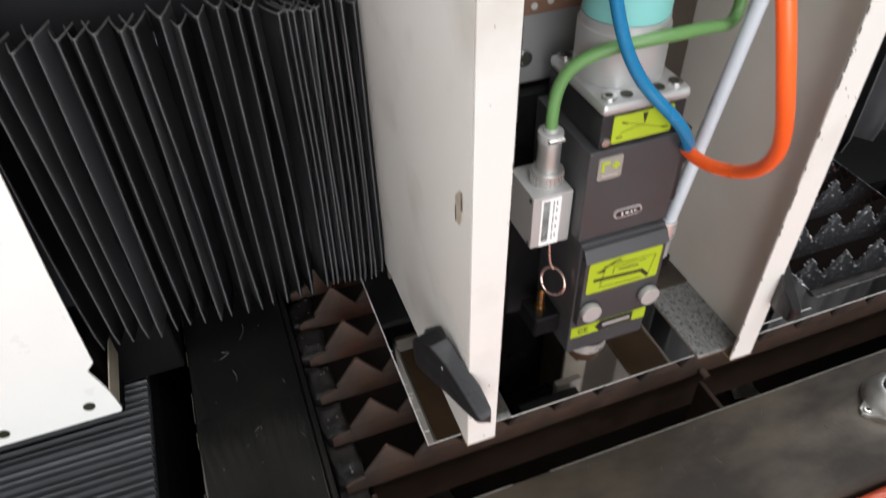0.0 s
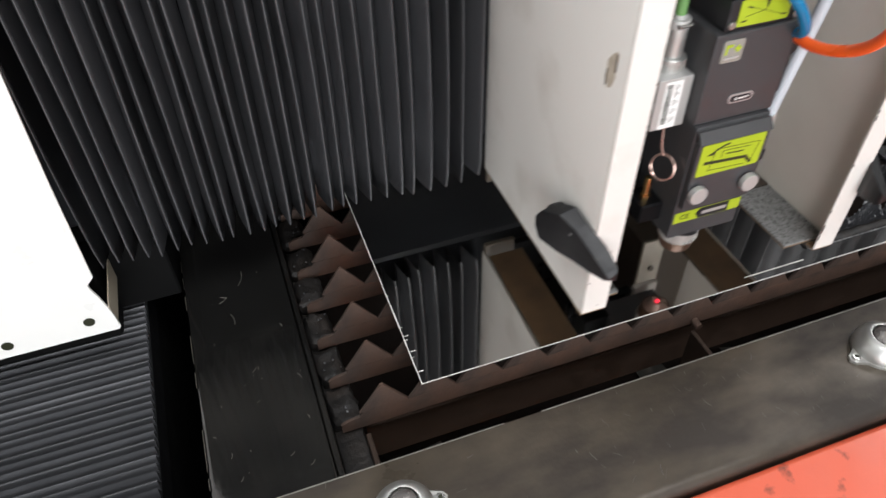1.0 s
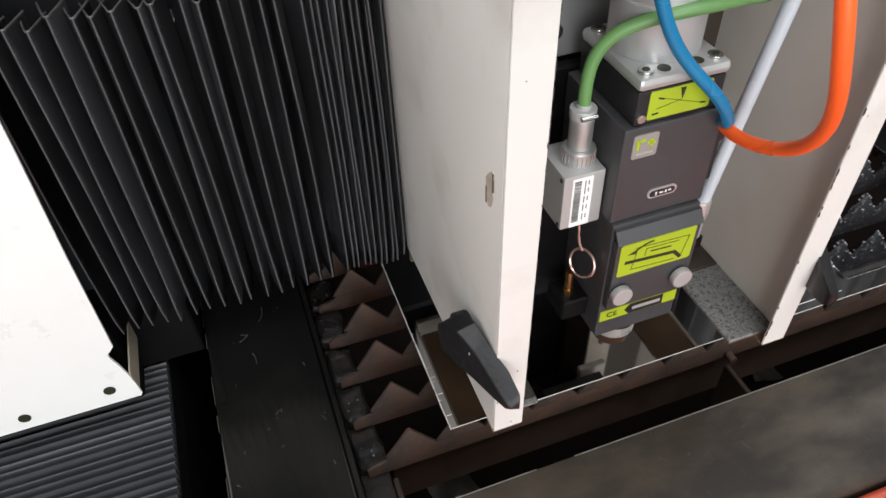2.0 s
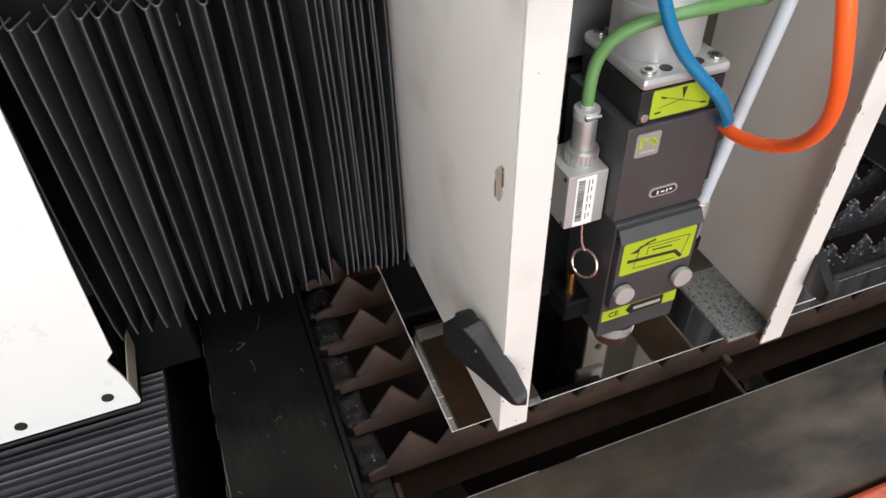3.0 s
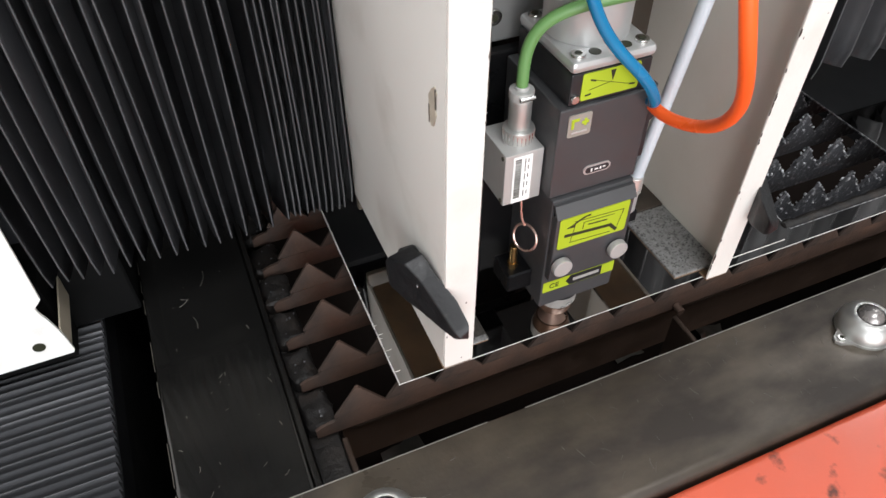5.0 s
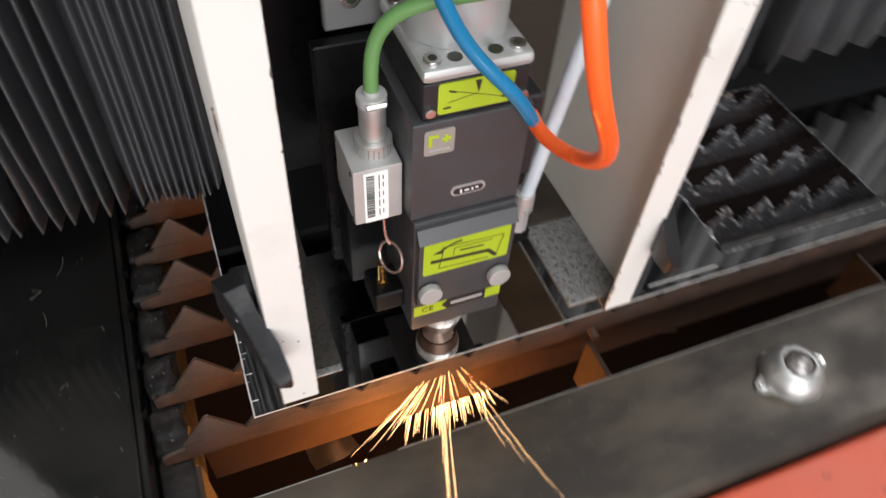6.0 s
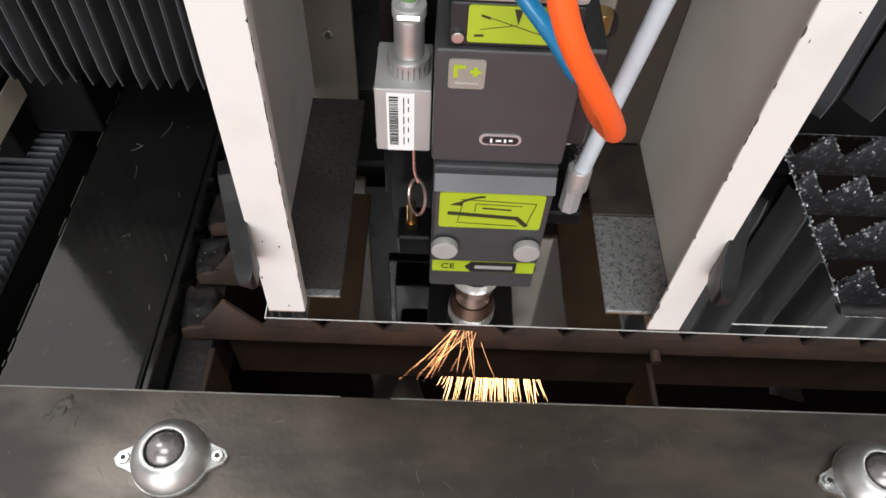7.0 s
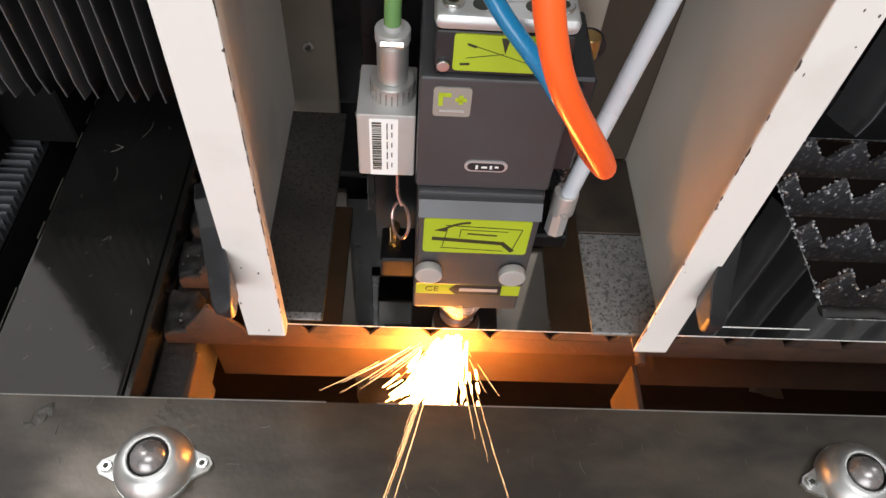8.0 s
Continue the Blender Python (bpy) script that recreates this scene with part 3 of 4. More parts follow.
for x0, x1, y0, y1 in ((hx0 - 0.0006, hx0, hy0, hy1), (hx1, hx1 + 0.0006, hy0, hy1), (hx0, hx1, hy0 - 0.0006, hy0), (hx0, hx1, hy1, hy1 + 0.0006)):
    box(bm, x0, x1, y0, y1, T0, T1 + 0.0003)
part("cutout_rim", bm, "slag", sheet, "dark slag rim of the cut-out", 0)
bm = tube(B(), [(hx0 - 0.003 + (hx1 - hx0 + 0.006) * k / 24, hy0 + 0.0065 + 0.0007 * math.sin(k * 1.7), -0.0016 + 0.0005 * math.sin(k * 2.9)) for k in range(25)], [0.0062 + 0.0006 * math.sin(k * 2.2) for k in range(25)], 12)
for v in bm.verts:
    v.co += 0.0005 * noise.noise_vector(v.co * 260)
part("slag_ridge", bm, "soot", sheet, "rounded sooty ridge along the cut-out", 60)
# dross along the rim of the cut-out
bm = B()
for _ in range(90):
    y = rng.uniform(hy0, hy1)
    bmesh.ops.create_icosphere(bm, subdivisions=1, radius=rng.uniform(0.0006, 0.0018), matrix=Matrix.Translation((hx0 + rng.uniform(-0.002, 0.003), y, rng.uniform(0.0, 0.002))))
sp = part("dross", bm, "slag", sheet, "", 0)
sp["kind"] = "stuff"

# ---- gantry: cover, beam, ribbed way cover, bellows ----
cover = thing("gantry_cover", "white painted sheet metal gantry end cover with fixing holes", "cover")
bm = B()
out = [(-0.78, 0.0), (-0.2190, 0.0), (-0.2172, 0.003), (-0.2182, 0.018), (-0.2200, 0.032), (-0.2228, 0.046), (-0.2262, 0.058), (-0.2268, 0.064), (-0.2195, 0.072), (-0.2160, 0.18), (-0.2110, 0.28), (-0.195, 0.72), (-0.78, 0.72)]
prism(bm, out, 0.1435, 0.1460)
part("face", bm, "cover_white", cover, "", 0)
bm = B()
box(bm, -0.2205, -0.2190, 0.1462, 0.2140, 0.0028, 0.030)
part("side_return", bm, "beige", cover, "beige side return", 0)
bm = B()
box(bm, -0.78, -0.2235, 0.1462, 0.172, 0.0, 0.0025)
part("bottom_return", bm, "panel_white", cover)
for hx in (-0.2407, -0.314, -0.39):
    bm = B()
    cyl(bm, (hx, 0.1433, 0.0190 if hx > -0.25 else 0.0150), "y", 0.0052, -0.0006, 20)
    part("screw_hole", bm, "ink", cover, "dark fixing hole")

beam = thing("gantry_beam", "black gantry beam behind the bellows", "beam")
bm = B()
box(bm, -0.9, X1, 0.215, 0.50, 0.075, 0.312, 0.004)
part("body", bm, "beam_paint", beam)
bm = B()
box(bm, -0.9, X1, 0.232, 0.50, 0.3125, 0.78, 0.004)
part("upper_cover", bm, "fabric_dull", beam)
# added black blocks in place of the shade under the gantry
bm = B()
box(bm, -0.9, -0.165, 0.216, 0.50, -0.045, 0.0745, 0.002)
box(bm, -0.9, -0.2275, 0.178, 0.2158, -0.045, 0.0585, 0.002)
part("under_shade", bm, "gap_shade", beam, "black blocks standing for the shade under the gantry")

ways = thing("way_cover", "black ribbed bellows way cover beside the bed", "way cover")
bm = B()
box(bm, -0.72, -0.2085, -0.45, 0.60, -0.110, -0.072)
part("base", bm, "fabric_dull", ways)
# added black block that closes the view below the ribs as shade
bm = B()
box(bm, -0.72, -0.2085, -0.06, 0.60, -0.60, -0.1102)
part("skirt_shade", bm, "gap_shade", ways, "black filler standing for the shade below the way cover")
RIB = 0.0088
for k in range(90):
    y = -0.30 + k * RIB
    bm = B()
    w = RIB * 0.52
    sec = [(y - w, -0.066), (y - 0.0009, -0.0525), (y, -0.0510 + 0.001 * math.sin(k * 2.3)), (y + 0.0009, -0.0525), (y + w, -0.066)]
    a = [bm.verts.new((-0.70, q, z)) for q, z in sec]
    b = [bm.verts.new((-0.2075, q, z + 0.0)) for q, z in sec]
    for i in range(4):
        bm.faces.new((a[i], a[i + 1], b[i + 1], b[i]))
    bm.faces.new(b)
    bm.faces.new(a[::-1])
    part("rib", bm, "fabric", ways)


def pleat_mesh(half, depth, z0, z1, seed, name):
    """One fold of the bellows: a rounded ridge with two walls, bending back over the top."""
    r = random.Random(seed)
    bm = B()
    sec = [(-half, depth), (-half * 0.62, depth * 0.52), (-half * 0.27, depth * 0.15), (-0.0017, 0.0019), (-0.0009, 0.0005), (0, 0), (0.0009, 0.0005), (0.0017, 0.0019), (half * 0.27, depth * 0.15), (half * 0.62, depth * 0.52), (half, depth)]
    n = 15
    tilt, bow, ph = r.uniform(-0.0018, 0.0018), r.uniform(-0.0016, 0.0016), r.uniform(0, 6)
    lift, fall = r.uniform(-0.003, 0.004), r.uniform(-0.006, 0.004)
    rows = []
    for i in range(n):
        u = i / (n - 1)
        z = z0 + lift * (1 - u) + (z1 + fall - z0 - lift) * u
        sx = tilt * u + bow * math.sin(math.pi * u) + 0.0004 * math.sin(7 * u + ph)
        squeeze = 1.0 + 0.05 * math.sin(3 * u + ph) - 0.18 * max(0, 0.12 - u) / 0.12
        back = 0.004 * max(0, 0.06 - u) / 0.06
        dip = 0.003 * max(0, u - 0.80) / 0.20
        rows.append([(x * squeeze + sx, back + d, z - dip * d / depth) for x, d in sec])
    verts = [[bm.verts.new(p) for p in row] for row in rows]
    for u, v in zip(verts, verts[1:]):
        for k in range(len(sec) - 1):
            bm.faces.new((u[k], u[k + 1], v[k + 1], v[k]))
    bmesh.ops.solidify(bm, geom=bm.faces[:], thickness=0.0005)
    hem = tube(B(), rows[-1], 0.0008, 6)
    edge = tube(B(), [(row[5][0], row[5][1] - 0.0001, row[5][2]) for row in rows], 0.0008, 6)
    return mesh_of(name, bm, "fabric", 89), mesh_of("hem", hem, "hem", 60), mesh_of("fold_edge", edge, "fold", 60)


def pleat(pair, parent):
    ob = new("pleat", pair[0])
    ob.parent = parent
    for nm, me in (("hem", pair[1]), ("fold_edge", pair[2])):
        q = new(nm, me)
        q.parent = ob
    return ob


RIDGE, ZB, ZT = 0.163, 0.061, 0.347
bel_l = thing("bellows", "black pleated bellows between the end cover and the carriage", "bellows", "gantry bellows")
bel_r = thing("bellows", "black pleated bellows beyond the carriage, stretched wide", "bellows", "gantry bellows")
pleats = []
rp = random.Random(11)
NL, NC, STEP = 16, 11, 0.01284
meshes_w = [pleat_mesh(0.0085, 0.032, ZB, ZT, s, "pleat") for s in range(5)]
meshes_n = [pleat_mesh(0.0108, 0.030, ZB, ZT, s + 20, "pleat") for s in range(5)]
meshes_r = [pleat_mesh(0.0200, 0.026, ZB - 0.004, ZT, s + 40, "pleat") for s in range(4)]
for i in range(NL):
    xa = -0.214 + i * STEP + rp.uniform(-0.0018, 0.0018)
    ob = pleat(meshes_w[rp.randrange(5)], bel_l)
    pleats.append((ob, xa, xa + 0.0009 * i, rp.uniform(-0.002, 0.002)))
x_first = -0.214 + NL * STEP
for i in range(NC):
    u = (i + 0.5) / NC
    xa = x_first + u * (0.050 - x_first) + rp.uniform(-0.0007, 0.0007)
    xb = x_first + 0.012 + u ** 1.15 * (0.050 + 0.134 - x_first - 0.012) + rp.uniform(-0.002, 0.002)
    ob = pleat(meshes_n[rp.randrange(5)], bel_l)
    pleats.append((ob, xa, xb, rp.uniform(-0.002, 0.002)))
for i in range(19):
    u = (i + 0.35) / 19
    xa = 0.326 + u * 0.86 + rp.uniform(-0.003, 0.003)
    xb = 0.460 + u * 0.726
    ob = pleat(meshes_r[rp.randrange(4)], bel_r)
    pleats.append((ob, xa, xb, rp.uniform(-0.0015, 0.0015)))
for b_, x0, x1 in ((bel_l, -0.22, 0.02), (bel_r, 0.47, X1)):
    bm = B()
    box(bm, x0, x1, 0.2095, 0.2115, ZB + 0.006, ZT - 0.035)
    part("lining", bm, "fabric_dull", b_)

# ---- the carriage with its two side panels ----
car = thing("carriage", "white sheet metal carriage housing with chipped side panels", "carriage")


def skew(bm, zb):
    """The front of the panel leans a little outwards on its way up."""
    for v in bm.verts:
        v.co.x += 0.014 * (v.co.z - zb) * max(0.0, min(1.0, (0.176 - v.co.y) / 0.22))


def panel(x0, x1, lip, outer, zb):
    """A folded sheet: a thin side wall at x0..x1 with a broad front lip."""
    bm = B()
    box(bm, *((x0, x1) if outer < 0 else (lip - 0.0025, lip)), -0.0420, 0.176, zb, 0.66)
    if outer < 0:
        skew(bm, zb)
    w = part("side_wall", bm, "panel_white" if outer < 0 else "panel_sooty", car, "white painted side wall" if outer < 0 else "white side wall stained brown by smoke")
    bm = B()
    lx0, lx1 = min(x0, lip), max(x1, lip)
    box(bm, lx0, lx1, -0.0447, -0.0425, zb, 0.66, 0.0008, 2)
    if outer < 0:
        box(bm, lip - 0.0022, lip, -0.0422, -0.0360, zb, 0.66)
    if outer < 0:
        skew(bm, zb)
    p = part("front_lip", bm, "panel_white", car, "white painted front lip with chipped edges")
    bm = B()
    r = random.Random(int(x0 * 1000))
    xe = 0.0780 if outer < 0 else 0.300
    z = zb + 0.006
    while z < 0.50:
        z += r.expovariate(1 / 0.009) + 0.001
        n, s = 9, -1 if outer < 0 else 1
        h, w = r.uniform(0.0006, 0.0040) * (1.8 if r.random() < 0.12 else 1), r.uniform(0.0002, 0.0007) * (2.0 if r.random() < 0.10 else 1)
        pts = []
        for k in range(n):
            a_ = math.pi * k / (n - 1)
            pts.append((xe - s * 0.0001 + s * w * math.sin(a_) * r.uniform(0.4, 1.2), z - h * math.cos(a_)))
        prism(bm, pts, -0.04490, -0.0440)
    for _ in range(7):
        z, x = r.uniform(0.065, 0.45), r.uniform(min(x0, lip) + 0.001, max(x1, lip) - 0.001)
        w, h = r.uniform(0.0002, 0.0006), r.uniform(0.0003, 0.0012)
        prism(bm, [(x + w * math.cos(q), z + h * math.sin(q)) for q in (0, 1.1, 2.4, 3.3, 4.5, 5.4)], -0.04485, -0.0446)
    if outer < 0:
        skew(bm, zb)
    c = part("paint_chip", bm, "chip", p, "bare dark metal where paint has chipped off", 0)
    c["kind"] = "stuff"
    return p


pl = panel(0.0545, 0.057, 0.0780, -1, 0.0645)
pr = panel(0.300, 0.3025, 0.3215, 1, 0.0575)
# scratch on the outer face
bm = B()
pts = [(-0.0275, 0.277), (-0.0235, 0.275), (-0.0210, 0.280), (-0.0190, 0.281), (-0.0205, 0.288), (-0.0200, 0.294), (-0.0245, 0.300), (-0.0290, 0.304), (-0.0315, 0.301), (-0.0290, 0.291), (-0.0310, 0.286)]
a = [bm.verts.new((0.0566, y, z)) for y, z in pts]
c = [bm.verts.new((0.0574, y, z)) for y, z in pts]
bm.faces.new(a)
bm.faces.new(c[::-1])
for i in range(len(a)):
    bm.faces.new((a[i - 1], a[i], c[i], c[i - 1]))
part("scrape", bm, "bare_paint", pl, "pale scrape in the paint", 0)
bm = B()
box(bm, 0.0563, 0.0570, -0.0215, -0.0205, 0.276, 0.288)
box(bm, 0.0563, 0.0570, -0.0310, -0.0300, 0.290, 0.303)
part("scrape_core", bm, "chip", pl, "", 0)
for x0, x1, y0 in ((0.0562, 0.0990, -0.030), (0.2735, 0.3188, -0.0345)):
    bm = B()
    box(bm, x0, x1, y0, 0.160 if x0 < 0.1 else 0.047, 0.0600, 0.0625, 0.0006)
    fl = part("bottom_flange", bm, "dark_galv" if x0 < 0.1 else "galvanised", car, "dark bottom flange" if x0 < 0.1 else "galvanised bottom flange speckled with spatter")
    bm = B()
    box(bm, x0 + 0.0005, x1 - 0.0005, y0 + 0.0005, 0.1595, 0.0585, 0.0598)
    edge = B()
    box(edge, x0 + 0.001, x1 - 0.001, y0 - 0.0012, y0 + 0.0042, 0.0618, 0.0631, 0.0003)
    if x0 < 0.1:
        part("worn_edge", edge, "galvanised", fl, "bare galvanised front edge")
    part("underside", bm, "stained", fl, "brown heat-stained underside")
bm = B()
box(bm, 0.0540, 0.0768, -0.044, -0.031, 0.0628, 0.0642)
part("panel_underside", bm, "stained", pl, "brown heat-stained underside")
bm = B()
box(bm, 0.3005, 0.321, -0.044, -0.034, 0.0558, 0.0572)
part("panel_underside", bm, "stained", pr, "brown heat-stained underside")
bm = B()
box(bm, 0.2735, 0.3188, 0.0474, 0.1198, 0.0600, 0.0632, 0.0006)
part("rear_flange", bm, "dark_brown_plate", car, "dark brown rear flange")
# back plate in the recess: soiling plus shade in its colour
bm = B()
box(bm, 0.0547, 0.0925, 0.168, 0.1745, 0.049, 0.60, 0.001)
bp_ = part("back_plate", bm, "soiled_shaded_white", car, "soiled back plate, darkened for the shade in the recess")
bm = B()
cyl(bm, (0.0735, 0.1675, 0.121), "y", 0.0042, -0.0035, 18, bevel=0.0006)
part("bolt", bm, "chrome", bp_, "steel socket bolt")
bm = B()
cyl(bm, (0.0735, 0.1638, 0.121), "y", 0.0021, -0.0004, 6)
part("bolt_socket", bm, "ink", bp_)
bm = B()
box(bm, 0.0928, 0.3188, 0.172, 0.180, 0.062, 0.62)
part("rear_plate", bm, "deep_black", car, "black rear plate")
# unseen plate, added to keep overhead light out of the carriage
bm = B()
box(bm, 0.052, 0.3215, -0.0447, 0.180, 0.6605, 0.6630)
part("shade_top", bm, "panel_white", car, "unseen white top plate, added to shade the carriage inside")
bm = B()
box(bm, 0.2400, 0.3188, 0.120, 0.171, 0.0625, 0.60, 0.002)
post = part("guide_post", bm, "post_dark", car, "dark guide post")
bm = B()
box(bm, 0.2400, 0.2700, 0.1165, 0.1197, 0.0625, 0.60, 0.0008)
part("post_face", bm, "post_pale", post, "pale soiled steel strip")
bm = B()
cyl(bm, (0.2560, 0.1163, 0.108), "y", 0.0038, -0.0030, 16, bevel=0.0006)
part("bolt", bm, "chip", post)


def handle(x, s):
    """A black plastic swing handle on a side panel's outer face; s: the way outwards."""
    bm = B()
    cyl(bm, (x, 0.000, 0.136), "x", 0.0165, s * 0.012, 22, bevel=0.002)
    hub = part("handle_hub", bm, "plastic", car, "black plastic handle hub")
    bm = B()
    secs = [(0.014, 0.008, 0.021, 0.122, 0.142), (0.002, 0.006, 0.0225, 0.116, 0.158), (-0.018, 0.003, 0.017, 0.117, 0.168), (-0.036, 0.0012, 0.0115, 0.120, 0.164), (-0.056, -0.006, 0.0065, 0.123, 0.153), (-0.072, -0.008, 0.0025, 0.127, 0.144), (-0.0755, -0.0065, 0.0000, 0.130, 0.140)]
    rows = [[bm.verts.new((x + s * u * 1.04, 0.012 + (y - 0.012) * 0.96, 0.136 + (z - 0.136) * 0.93)) for u, z in ((d0, z0), (d1, z0 + 0.004), (d1, z1 - 0.005), (d0, z1))] for y, d0, d1, z0, z1 in secs]
    for u, v in zip(rows, rows[1:]):
        for k in range(4):
            bm.faces.new((u[k], u[(k + 1) % 4], v[(k + 1) % 4], v[k]))
    bm.faces.new(rows[0])
    bm.faces.new(rows[-1][::-1])
    bmesh.ops.bevel(bm, geom=bm.edges[:], offset=0.0012, segments=2, affect="EDGES", profile=0.5)
    part("lever", bm, "plastic", hub, "black plastic lever")
    bm = B()
    cyl(bm, (x + s * 0.0118, -0.029, 0.150), "x", 0.0018, s * 0.0018, 14)
    part("handle_screw", bm, "steel_grey", hub, "small steel screw")


handle(0.0543, -1)
handle(0.3217, 1)

# ---- the cutting head ----
head = thing("cutting_head", "grey laser cutting head with lime green labels", "cutting head")
bm = B()
box(bm, 0.1520, 0.2255, -0.0050, 0.0740, 0.1685, 0.2455, 0.0022, 2)
body = part("body", bm, "head_grey", head)
bm = B()
box(bm, 0.1585, 0.2205, -0.0030, 0.0700, 0.2458, 0.2700, 0.0018, 2)
upper = part("upper_block", bm, "head_black", head, "black upper block")
bm = B()
box(bm, 0.1575, 0.2215, -0.0045, 0.0705, 0.2702, 0.2790, 0.0035, 2)
topf = part("top_flange", bm, "aluminium", head, "bare aluminium flange")
for bx, by in ((0.1655, 0.004), (0.2135, 0.004), (0.1655, 0.062), (0.2135, 0.062)):
    bm = B()
    cyl(bm, (bx, by, 0.2788), "z", 0.0050, 0.0022, 18, bevel=0.0006)
    part("bolt", bm, "chrome", topf)
    part("bolt_socket", cyl(B(), (bx, by, 0.2810), "z", 0.0026, 0.0003, 6), "ink", topf)
for bx in (0.1780, 0.2010):
    part("bolt_hole", cyl(B(), (bx, 0.004, 0.2789), "z", 0.0042, 0.0004, 18), "ink", topf)
bm = B()
cyl(bm, (0.1900, 0.036, 0.2788), "z", 0.0295, 0.0350, 40, bevel=0.0012)
col = part("collimator", bm, "aluminium", head, "turned aluminium collimator barrel")
part("collar", cyl(B(), (0.1900, 0.036, 0.3135), "z", 0.0280, 0.0060, 40), "aluminium", col)
bm = B()
cyl(bm, (0.1900, 0.036, 0.3196), "z", 0.0275, 0.16, 40, bevel=0.001)
part("fibre_sleeve", bm, "teal", head, "pale turquoise fibre connector sleeve")
bm = B()
box(bm, 0.1535, 0.2240, -0.0080, 0.0700, 0.0480, 0.1683, 0.0020, 2)
lower = part("lower_body", bm, "head_grey", head)
bm = B()
box(bm, 0.1548, 0.2225, -0.0152, -0.0082, 0.0875, 0.1560, 0.0012, 2)
drawer = part("window_drawer", bm, "head_grey", head, "grey lens window drawer")
bm = B()
ol = [(-0.0166, 0.1562), (-0.0110, 0.1652), (-0.0080, 0.1652), (-0.0140, 0.1562)]
va = [bm.verts.new((0.1545, y, z)) for y, z in ol]
vb = [bm.verts.new((0.2230, y, z)) for y, z in ol]
bm.faces.new(va)
bm.faces.new(vb[::-1])
for i in range(4):
    bm.faces.new((va[(i + 1) % 4], va[i], vb[i], vb[(i + 1) % 4]))
part("flap", bm, "flap_grey", drawer, "pale grey flap", 0)


def rounded(bm, x0, x1, z0, z1, r, y0, y1, n=5):
    pts = []
    for cx_, cz_, a0 in ((x1 - r, z1 - r, 0), (x0 + r, z1 - r, 90), (x0 + r, z0 + r, 180), (x1 - r, z0 + r, 270)):
        for k in range(n):
            a = radians(a0 + 90 * k / (n - 1))
            pts.append((cx_ + r * math.cos(a), cz_ + r * math.sin(a)))
    return prism(bm, pts, y0, y1)


YL = -0.0156
lab = part("label", rounded(B(), 0.1578, 0.2187, 0.1232, 0.1560 - 0.0012, 0.002, YL, -0.0150), "lime", drawer, "lime green warning label", 0)
bm = B()
y0, y1 = YL - 0.0002, YL + 0.0002


def stroke(bm, x0, z0, x1, z1, w, yy0=None, yy1=None):
    d = Vector((x1 - x0, z1 - z0)).normalized() * w / 2
    nx, nz = -d.y, d.x
    prism(bm, [(x0 + nx, z0 + nz), (x0 - nx, z0 - nz), (x1 - nx, z1 - nz), (x1 + nx, z1 + nz)], y0 if yy0 is None else yy0, y1 if yy1 is None else yy1)


stroke(bm, 0.1628, 0.1365, 0.2045, 0.1335, 0.0030)
stroke(bm, 0.2030, 0.1345, 0.2105, 0.1262, 0.0030)
stroke(bm, 0.1830, 0.1418, 0.2000, 0.1408, 0.0012)
for a in ((0.1700, 0.1490, 0.2140, 0.1470), (0.2140, 0.1470, 0.2105, 0.1290), (0.1680, 0.1280, 0.2050, 0.1262), (0.1715, 0.1470, 0.1690, 0.1290), (0.1790, 0.1455, 0.2060, 0.1445), (0.1790, 0.1455, 0.1785, 0.1385)):
    stroke(bm, *a, 0.0005)
prism(bm, [(0.1640, 0.1440), (0.1720, 0.1480), (0.1705, 0.1432)], y0, y1)
for i in range(6):
    t0, t1 = i / 6, (i + 1) / 6
    stroke(bm, 0.170 + 0.014 * t0, 0.1462 + 0.0056 * math.sin(1.6 * t0), 0.170 + 0.014 * t1, 0.1462 + 0.0056 * math.sin(1.6 * t1), 0.0016)
part("pictogram", bm, "ink", lab, "", 0)
for kx in (0.1622, 0.2130):
    bm = B()
    part("knob_stem", cyl(B(), (kx, -0.0080, 0.1068), "y", 0.0050, -0.0085, 20), "satin", drawer)
    cyl(bm, (kx, -0.0165, 0.1068), "y", 0.0083, -0.0060, 30, bevel=0.0010)
    part("knob", bm, "satin", drawer, "turned steel thumb knob")
# identification strip
ys = -0.0083
strip = part("strip", rounded(B(), 0.1552, 0.2232, 0.0662, 0.0782, 0.0006, ys, -0.0078), "lime", lower, "lime green strip", 0)
y0, y1 = ys - 0.0002, ys + 0.0002
part("dark_arrow", prism(B(), [(0.1765, 0.0722), (0.1810, 0.0778), (0.2110, 0.0778), (0.2110, 0.0666), (0.1810, 0.0666)], y0, y1), "head_black", strip, "", 0)
bm = B()
box(bm, 0.1835, 0.2085, ys - 0.0004, ys - 0.0001, 0.0705, 0.0739)
part("printed_bar", bm, "satin", strip, "", 0)
words("mark", "CE", 0.0078, Matrix.Translation((0.1655, ys - 0.0003, 0.0722)) @ Matrix.Rotation(radians(90), 4, "X"), "ink", strip)
# label on the upper block
yu = -0.0036
lab2 = part("label", rounded(B(), 0.1668, 0.2110, 0.2488, 0.2688, 0.0016, yu, -0.0028), "lime", upper, "lime green warning label", 0)
y0, y1 = yu - 0.0002, yu + 0.0002
bm = B()
prism(bm, [(0.1875, 0.2675), (0.1915, 0.2675), (0.1900, 0.2590)], y0, y1)
stroke(bm, 0.1725, 0.2560, 0.1895, 0.2590, 0.0003)
stroke(bm, 0.1725, 0.2640, 0.2050, 0.2530, 0.0003)
stroke(bm, 0.1700, 0.2525, 0.1745, 0.2528, 0.0012)
stroke(bm, 0.1730, 0.2636, 0.1770, 0.2622, 0.0012)
